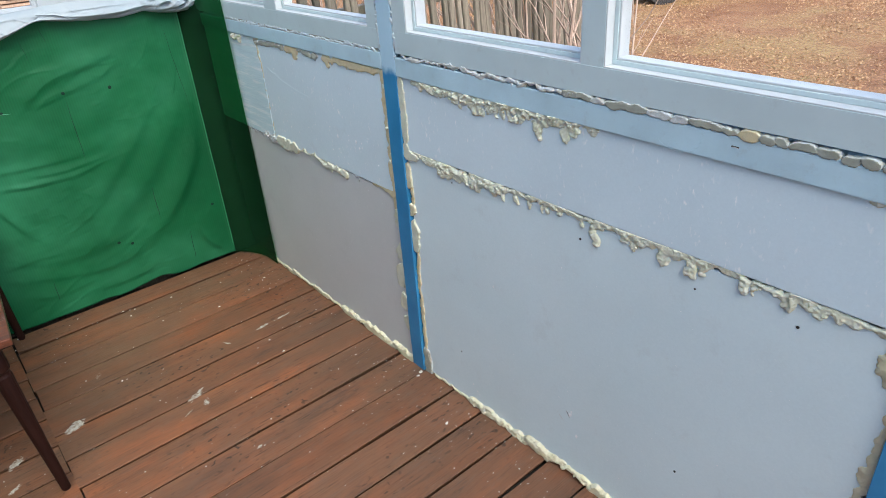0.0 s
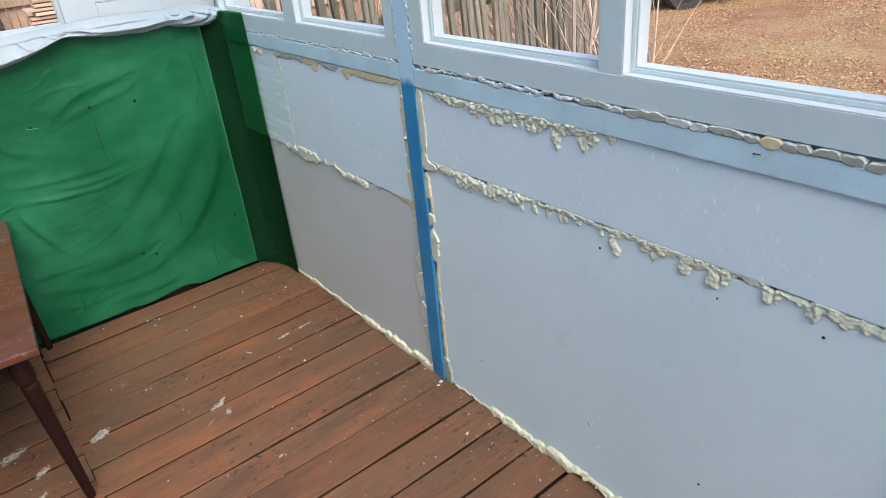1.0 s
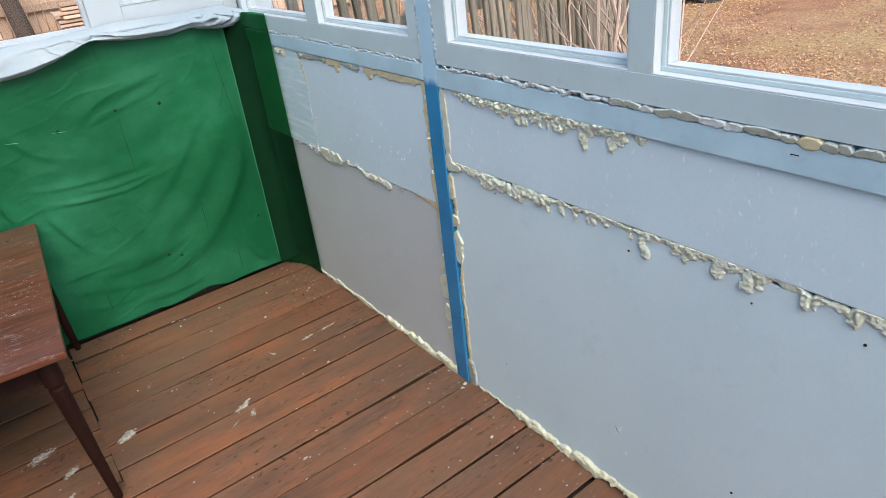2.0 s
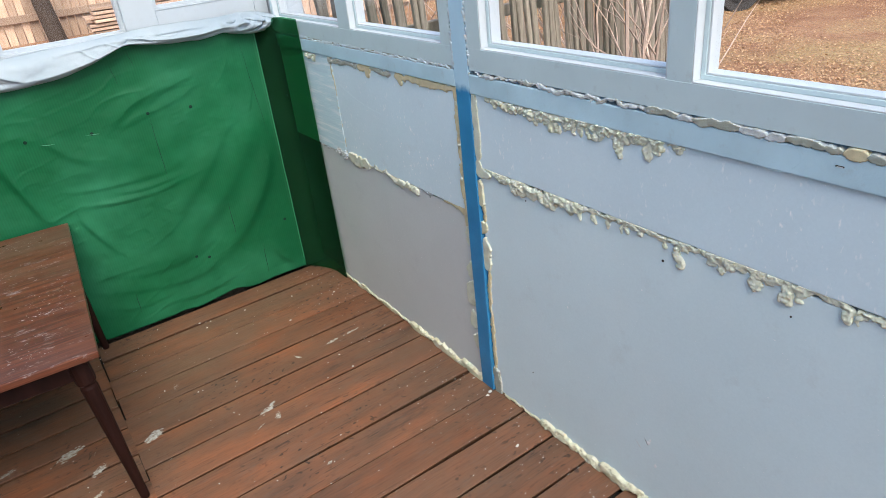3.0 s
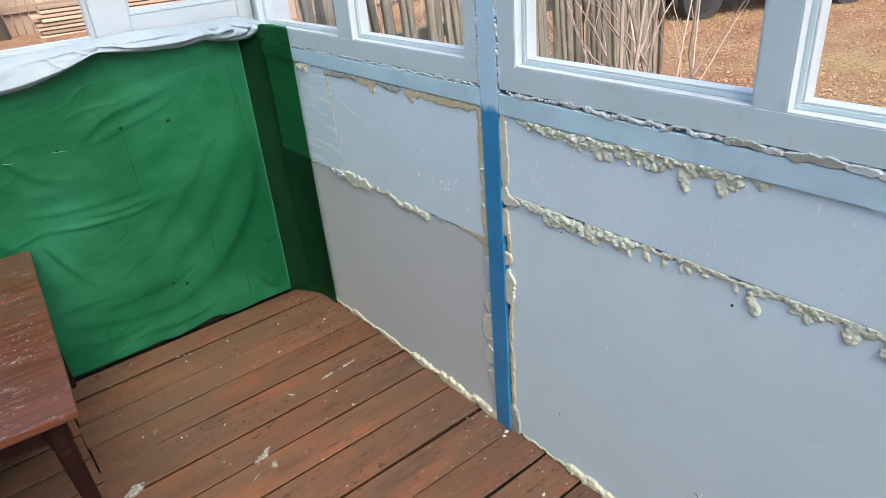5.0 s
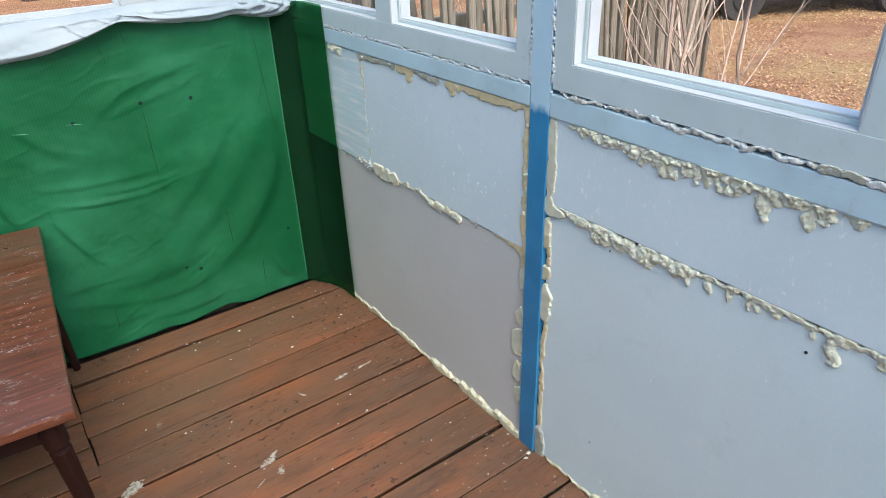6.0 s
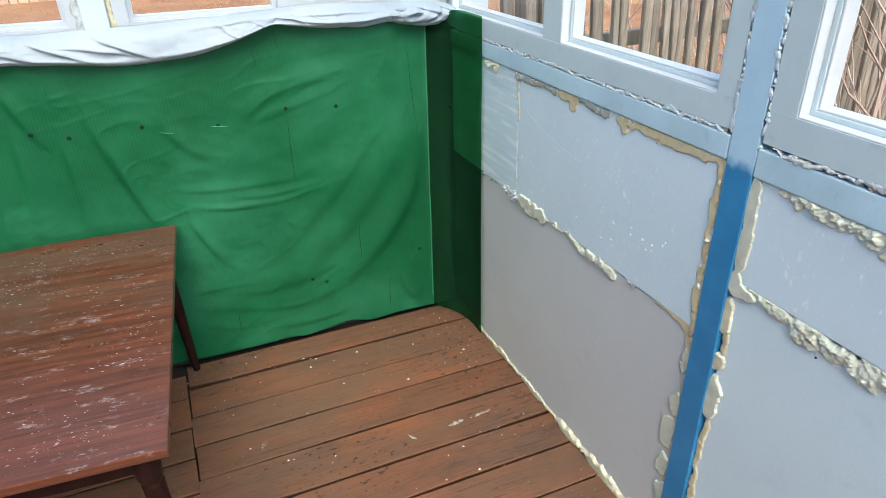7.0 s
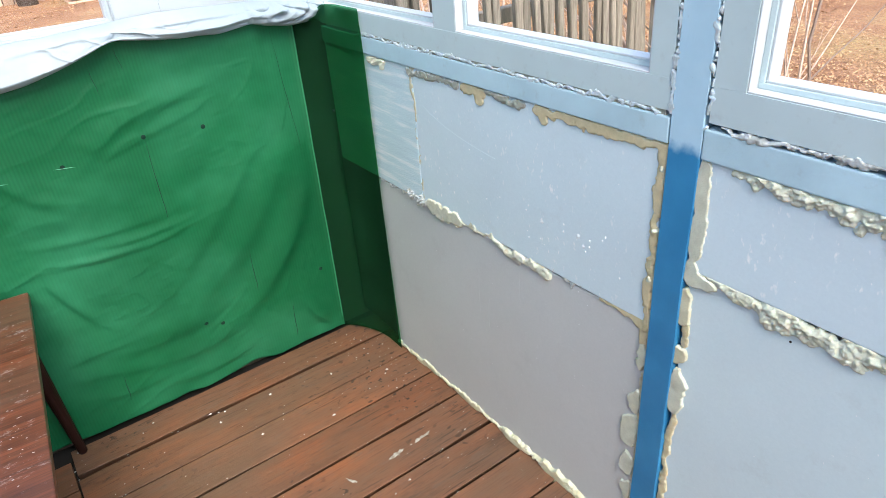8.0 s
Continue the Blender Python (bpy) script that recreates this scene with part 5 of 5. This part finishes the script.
# ---- table ----
def build_table():
    at = pose(2.450, 6.812, 0, 0, 0, -4.0)
    table = empty("low_table", "low reddish-brown wooden table spattered with white plaster", "table", at=at)
    L, D, H = 0.62, 0.958, 0.512
    bm = bmesh.new()
    add_box(bm, (-L, 0, H - 0.020), (0, D, H), 0.0035, seg=2)
    top = part("tabletop", bm, M_TABLE, table)
    for lo, hi in (((-L + 0.06, 0.050, 0.425), (-0.06, 0.068, H - 0.020)), ((-L + 0.06, D - 0.068, 0.425), (-0.06, D - 0.050, H - 0.020)), ((-L + 0.050, 0.06, 0.425), (-L + 0.068, D - 0.06, H - 0.020)), ((-0.068, 0.06, 0.425), (-0.050, D - 0.06, H - 0.020))):
        part("apron", box(lo, hi, 0.002), M_LEG, table)
    for sx, sy, fx, fy in ((-0.056, 0.058, -0.034, 0.052), (-0.056, D - 0.056, -0.036, D - 0.022), (-L + 0.056, 0.058, -L + 0.034, 0.052), (-L + 0.056, D - 0.056, -L + 0.036, D - 0.022)):
        foot, head = Vector((fx, fy, 0)), Vector((sx, sy, H - 0.020))
        q = (head - foot).to_track_quat("Z", "Y").to_matrix().to_4x4()
        h = (head - foot).length
        bm = lathe(bmesh.new(), ((0.0105, 0.0), (0.0118, 0.004), (0.0142, 0.12), (0.0180, 0.27), (0.0212, h - 0.098), (0.0195, h - 0.092), (0.0195, h - 0.086), (0.0236, h - 0.080), (0.0246, h - 0.06), (0.0240, h - 0.001)), Matrix.Translation(foot) @ q)
        part("leg", bm, M_LEG, table, smooth=False)
    rng = random.Random(14)
    bm = bmesh.new()
    centres = [(rng.uniform(-0.6, -0.03), rng.uniform(0.05, 0.93)) for _ in range(18)] + [(-0.34, 0.86), (-0.26, 0.88), (-0.42, 0.74), (-0.30, 0.78), (-0.14, 0.86), (-0.36, 0.70), (-0.46, 0.66), (-0.16, 0.08), (-0.24, 0.06), (-0.1, 0.30)] * 2
    for i in range(1500):
        if i % 5:
            c = rng.choice(centres)
            x, y = rng.gauss(c[0], 0.045), rng.gauss(c[1], 0.022)
        else:
            x, y = rng.uniform(-0.6, -0.02), rng.uniform(0.02, 0.94)
        if not (-L + 0.015 < x < -0.015 and 0.015 < y < D - 0.015):
            continue
        if i % 9 == 0:    # trowelled streaks
            fleck(bm, x, y, H, rng.uniform(0.005, 0.010), rng, 0.05, 0.32)
        else:
            fleck(bm, x, y, H, rng.choice((0.0008, 0.001, 0.0013, 0.0017, 0.0024, 0.0036)), rng, 0.15, 0.6)
    tagged(part("plaster_flecks", bm, M_FLECK, top, "white plaster flecks"), kind="stuff")


def fleck(bm, x, y, z, r, rng, tall=0.35, slim=1.0):
    n = rng.choice((5, 6, 7))
    k = rng.uniform(0.4, 1.0) * slim
    turn = rng.uniform(-0.6, 0.6)
    mid = bm.verts.new((x, y, z + r * tall * rng.uniform(0.6, 1.4)))
    rim = []
    for a in np.linspace(0, 2 * math.pi, n, endpoint=False):
        q = r * rng.uniform(0.6, 1.25)
        u, v = q * math.cos(a), q * k * math.sin(a)
        rim.append(bm.verts.new((x + u * math.cos(turn) - v * math.sin(turn), y + u * math.sin(turn) + v * math.cos(turn), z - 0.0005)))
    for i in range(n):
        bm.faces.new((mid, rim[i], rim[(i + 1) % n]))


def build_litter():
    rng = random.Random(31)
    bm = bmesh.new()
    for _ in range(680):
        x, y = rng.uniform(1.6, 3.40), rng.uniform(5.7, 7.75)
        if rng.random() < 0.3:
            x = 3.40 - abs(rng.gauss(0, 0.12))
        fleck(bm, x, y, 0.0, rng.choice((0.0012, 0.0012, 0.0014, 0.0016, 0.0018, 0.002, 0.0024, 0.003)), rng, 0.6)
    for x, y, r in ((3.314, 6.333, 0.009), (3.368, 6.389, 0.005), (3.401, 6.461, 0.003), (2.986, 7.619, 0.007), (3.174, 7.580, 0.007), (3.306, 7.468, 0.006), (3.320, 7.480, 0.007), (3.095, 7.412, 0.008), (2.902, 7.477, 0.005), (2.812, 7.656, 0.007), (2.850, 7.638, 0.006), (2.825, 7.602, 0.006), (2.834, 7.647, 0.005), (2.667, 7.733, 0.005), (3.404, 6.564, 0.012), (3.385, 6.555, 0.009), (3.405, 6.651, 0.008), (3.082, 7.061, 0.006), (3.133, 7.074, 0.008), (3.138, 6.981, 0.009), (3.044, 6.985, 0.006), (2.676, 7.224, 0.006), (2.690, 7.222, 0.005), (2.586, 7.311, 0.006), (2.470, 7.752, 0.010)):
        fleck(bm, x, y, 0.0, 0.72 * r, rng, 0.8)
    tagged(part("foam_crumbs", bm, M_CRUMB), "scattered white foam and plaster crumbs on the floor", "debris", kind="stuff")
    splashes = ((2.624, 7.309, 0.022, 1.2), (2.497, 7.101, 0.036, 0.45), (2.269, 7.198, 0.044, 0.35), (2.105, 7.241, 0.028, 0.3), (2.335, 7.066, 0.028, 0.6), (2.822, 6.972, 0.024, 0.2), (2.838, 6.925, 0.020, 1.3), (2.845, 6.992, 0.014, 0.6), (3.018, 7.165, 0.018, 2.1), (3.150, 7.168, 0.030, 0.05), (3.240, 7.175, 0.030, 0.08), (2.773, 6.910, 0.022, 0.5), (2.311, 6.960, 0.016, 0.4), (2.874, 6.634, 0.010, 0.3))
    for k, (x, y, r, turn) in enumerate(splashes):
        bm = bmesh.new()
        n = 30 if k in (9, 10, 11, 8) else 110
        for _ in range(n):
            a, b = rng.gauss(0, r * 0.42), rng.gauss(0, r * (0.06 if n == 30 else 0.17))
            fleck(bm, x + a * math.cos(turn) - b * math.sin(turn), y + a * math.sin(turn) + b * math.cos(turn), 0.0005, r * rng.uniform(0.05, 0.22), rng, 0.08)
        tagged(part("plaster_splash", bm, M_SPLASH), "dried grey-white plaster splash on the floorboards", "debris", "plaster splashes")


# ---- outside ----
def ground_z(x, y):
    """Height of the yard: level to the east, rising gently to the north."""
    step = lambda f: np.clip(f, 0, 1) ** 2 * (3 - 2 * np.clip(f, 0, 1))
    rise = 0.60 * step((y - 9.0) / 8.0) * step((10.0 - x) / 4.0)
    return GROUND + rise + 0.02 * vnoise(x, y, 1.3, 91) + 0.05 * vnoise(x, y, 5.0, 92)


def build_ground():
    n = 220
    t = np.linspace(-1, 1, n)
    k = 9 * t + 500 * t ** 7
    xx, yy = np.meshgrid(7 + k, 11 + k)
    ob = link("ground", sheet_mesh("ground", np.stack([xx, yy, ground_z(xx, yy)], -1)), M_GROUND, smooth=True)
    tagged(ob, "bare brown earth with dry leaves and pale grass", "ground", kind="structure")
    for name, count, box4, seed in (("leaf_litter", 70000, (5.0, 17.0, 5.0, 14.5), 4), ("leaf_litter", 9000, (-1.0, 9.0, 8.6, 18.6), 6)):
        rng = np.random.RandomState(seed)
        x, y = rng.uniform(box4[0], box4[1], count * 3), rng.uniform(box4[2], box4[3], count * 3)
        keep = vnoise(x, y, 1.6, 93) + 0.6 * vnoise(x, y, 0.5, 94) + rng.uniform(-0.7, 0.7, count * 3) > -0.3
        x, y = x[keep][:count], y[keep][:count]
        z = ground_z(x, y) + 0.010
        verts, faces = [], []
        for px, py, pz in zip(x, y, z):
            a, s = rng.uniform(0, 6.28), rng.uniform(0.008, 0.020)
            c, d = math.cos(a) * s, math.sin(a) * s
            q = len(verts)
            lift = rng.uniform(0, 0.022, 3)
            verts += [(px - c, py - d, pz + lift[0]), (px + d * 0.55, py - c * 0.55, pz + 0.004), (px + c, py + d, pz + lift[1]), (px - d * 0.55, py + c * 0.55, pz + lift[2])]
            faces += [(q, q + 1, q + 2), (q, q + 2, q + 3)]
        me = bpy.data.meshes.new(name)
        me.from_pydata(verts, [], faces)
        tagged(link(name, me, M_LEAF), "dry tan fallen leaves on the earth", "leaves", kind="stuff")


def build_picket_fence():
    fence = empty("picket_fence", "weathered grey picket fence with uneven pickets", "fence")
    rng = random.Random(17)
    ya = lambda x: 8.02 + 0.045 * (x - 4.0)
    for z in (0.0, 0.80):
        part("fence_rail", box((3.62, -0.02, z), (6.35, 0.02, z + 0.06), 0.004, Matrix.Translation((0, 8.10 - 0.18, 0)) @ Matrix.Rotation(math.atan(0.045), 4, "Z")), M_FENCE_RAIL, fence)
    for x in (3.9, 6.1):
        part("fence_post", box((x - 0.05, ya(x) + 0.055, GROUND - 0.1), (x + 0.05, ya(x) + 0.15, 1.2), 0.008), M_PICKET, fence)
    x = 3.66
    while x < 6.34:
        w, h = rng.uniform(0.028, 0.042), rng.uniform(1.28, 1.45)
        bm = bmesh.new()
        add_box(bm, (-w / 2, -0.012, GROUND + 0.04), (w / 2, 0.014, h - 0.06), 0.004)
        bmesh.ops.subdivide_edges(bm, edges=[e for e in bm.edges if abs(e.verts[0].co.z - e.verts[1].co.z) > 0.5], cuts=6)
        for v in bm.verts:
            v.co.x += 0.006 * noise.noise((x * 7, v.co.x * 3, v.co.z * 2.5))
        m = pose(x, ya(x) - 0.036, 0, rng.uniform(-1, 1), -4.5 + rng.uniform(-2.5, 2.5), rng.uniform(-4, 4))
        bm.transform(m)
        part("picket", bm, M_PICKET, fence)
        x += w + rng.uniform(0.006, 0.020)


def build_shrub(name, cx, cy, count, spread, height, seed, label):
    shrub = empty(name, label, "shrub", at=pose(cx, cy, GROUND))
    rng = random.Random(seed)

    def stem(bm, p, d, length, r, depth):
        pts, n = [p], 7
        radii = [r]
        for i in range(n):
            d = (d + Vector((rng.gauss(0, 0.12), rng.gauss(0.02, 0.11), rng.gauss(0.02, 0.09)))).normalized()
            p = p + d * (length / n)
            pts.append(p)
            radii.append(r * (1 - 0.78 * (i + 1) / n))
            if depth and i > 0 and rng.random() < (0.7 if depth == 2 else 0.4):
                side = Vector((rng.gauss(0, 1), rng.gauss(0.2, 0.7), rng.uniform(0.0, 1.1))).normalized()
                stem(bm, p, (d * 0.6 + side * 0.75).normalized(), length * rng.uniform(0.3, 0.55) * (1 - 0.4 * i / n), radii[-1] * 0.62, depth - 1)
        tube(bm, pts, radii, 5 if depth == 2 else 4)

    for _ in range(count):
        bm = bmesh.new()
        a = rng.uniform(0, 6.28)
        base = Vector((rng.gauss(0, spread * 0.35), rng.gauss(0, spread * 0.25), 0))
        d = Vector((math.cos(a) * 0.20 * rng.random(), math.sin(a) * 0.14 + 0.12, 1)).normalized()
        stem(bm, base, d, height * rng.uniform(0.75, 1.2), rng.uniform(0.009, 0.017), 2)
        part("stem", bm, M_STEM, shrub)


def build_far_side():
    # board fence, dark pole and stacked planks beyond the north windows
    fence = empty("board_fence", "sun-faded reddish board fence in the distance", "fence")
    rng = random.Random(23)
    for z in (0.34, 1.45):
        part("fence_rail", box((-7, 18.78, z), (13.0, 18.84, z + 0.12), 0.006), M_FARWOOD, fence)
    x = -7.0
    while x < 13.0:
        w = rng.uniform(0.11, 0.17)
        part("fence_board", box((x, 18.85, -0.5), (x + w - 0.014, 18.875, 1.95 + rng.uniform(-0.06, 0.06)), 0.003), M_FARWOOD, fence)
        x += w
    bm = lathe(bmesh.new(), ((0.15, -0.3), (0.135, 0.5), (0.12, 2.0), (0.11, 4.0)), pose(3.70, 18.55, 0.0, 0, -5, 0), 12)
    tagged(part("leaning_pole", bm, M_POLE_AND_SHADE), "dark weathered wooden pole standing in the yard", "pole")
    for i in range(8):
        z = -0.02 + 0.062 * i
        bm = box((-1.4 + rng.uniform(-0.08, 0.08), -0.25, z), (1.4 + rng.uniform(-0.15, 0.1), 0.25 - 0.02 * i, z + 0.045), 0.006, pose(5.60, 18.05, 0, 0, 0, -3 + rng.uniform(-2, 2)))
        tagged(part("stacked_plank", bm, M_FARWOOD), "rough grey-brown planks in a yard stack", "plank", "stack of planks")
    for i in range(9):
        x, y = 4.75 + 0.16 * (i % 5) + rng.uniform(-0.03, 0.03), 10.6 + rng.uniform(-0.1, 0.1)
        r = rng.uniform(0.06, 0.085)
        bm = lathe(bmesh.new(), ((r, -0.5), (r * 1.03, 0), (r * 0.96, 0.5)), pose(x + 0.08 * (i // 5), y, float(ground_z(np.array(x), np.array(y))) + r + 0.14 * (i // 5), 90, 0, rng.uniform(-8, 8)), 10)
        tagged(part("log", bm, M_PICKET), "short grey weathered log lying in the yard", "log", "logs in the yard")


def build_car():
    k = Nodes("car_paint", 0.28, 0.4)
    body_mat = k.done(k.ramp(k.noise(5, 5), (0.3, (0.15, 0.135, 0.125)), (0.7, (0.22, 0.20, 0.19))))
    dark = Nodes("car_plastic", 0.7).done((0.025, 0.025, 0.027))
    rubber = Nodes("tyre_rubber", 0.85).done((0.03, 0.028, 0.027))
    rim_mat = Nodes("wheel_rim", 0.5, 0.3).done((0.025, 0.025, 0.027))
    glass = Nodes("car_glass", 0.08).done((0.02, 0.025, 0.03))
    car = empty("parked_car", "grey car parked on the bare yard", "car", at=pose(14.0, 11.6, GROUND, 0, 0, -30))
    # side outline, extruded and rounded
    outline = [(-2.05, 0.46), (-2.05, 0.90), (-1.95, 1.10), (-1.1, 1.18), (-0.45, 1.62), (1.5, 1.66), (1.9, 1.15), (2.05, 1.05), (2.1, 0.48), (1.75, 0.42), (-1.75, 0.42)]
    bm = bmesh.new()
    rows_ = [[bm.verts.new((x, y, z)) for x, z in outline] for y in (-0.80, 0.80)]
    n = len(outline)
    for i in range(n):
        bm.faces.new((rows_[0][i], rows_[0][(i + 1) % n], rows_[1][(i + 1) % n], rows_[1][i]))
    bm.faces.new(rows_[0][::-1]); bm.faces.new(rows_[1])
    for v in bm.verts:
        if v.co.z > 1.2:
            v.co.y *= 0.84
    bmesh.ops.bevel(bm, geom=list(bm.edges), offset=0.06, segments=3, affect="EDGES", profile=0.6)
    part("body", bm, body_mat, car)
    part("side_window", box((-0.55, -0.74, 1.22), (1.4, 0.74, 1.52), 0.03), glass, car, "dark side windows")
    part("sill_trim", box((-0.9, -0.815, 0.36), (0.9, 0.815, 0.48), 0.02), dark, car, "black sill trim")
    for x0, x1 in ((-2.16, -1.78), (1.78, 2.18)):
        part("bumper", box((x0, -0.80, 0.40), (x1, 0.80, 0.64), 0.05, seg=3), dark, car, "black plastic bumper")
    for x in (-1.28, 1.28):
        for s in (-1, 1):
            m = pose(x, s * 0.74, 0.35, 90, 0, 0)
            wheel = part("wheel", lathe(bmesh.new(), ((0.21, -0.06), (0.22, -0.02), (0.22, 0.02), (0.21, 0.06)), m, 24), rim_mat, car)
            tyre = bmesh.new()
            prof = [(0.22, -0.09), (0.33, -0.10), (0.35, -0.06), (0.35, 0.06), (0.33, 0.10), (0.22, 0.09)]
            lathe(tyre, prof, m, 28)
            part("tyre", tyre, rubber, wheel, "black rubber tyre", smooth=False)
            part("rim", lathe(bmesh.new(), ((0.185, -0.108), (0.17, -0.10), (0.06, -0.112), (0.03, -0.115), (0.03, 0.115), (0.06, 0.112), (0.17, 0.10), (0.185, 0.108)), m, 24), rim_mat, wheel)


build_room()
build_east_wall()
build_north_wall()
build_boards()
build_foam()
build_green_sheet()
build_white_cloth()
build_table()
build_litter()
build_ground()
build_picket_fence()
build_shrub("bare_shrub", 5.48, 7.72, 19, 0.66, 2.3, 5, "leafless shrub of thin pale stems beside the fence")
build_shrub("bare_shrub", 5.55, 8.65, 12, 0.8, 1.8, 19, "leafless brown brush behind the fence")
build_shrub("bare_shrub", 4.75, 8.75, 14, 0.8, 2.0, 11, "leafless shrub of thin stems behind the fence")
build_far_side()
build_car()
build_floor()
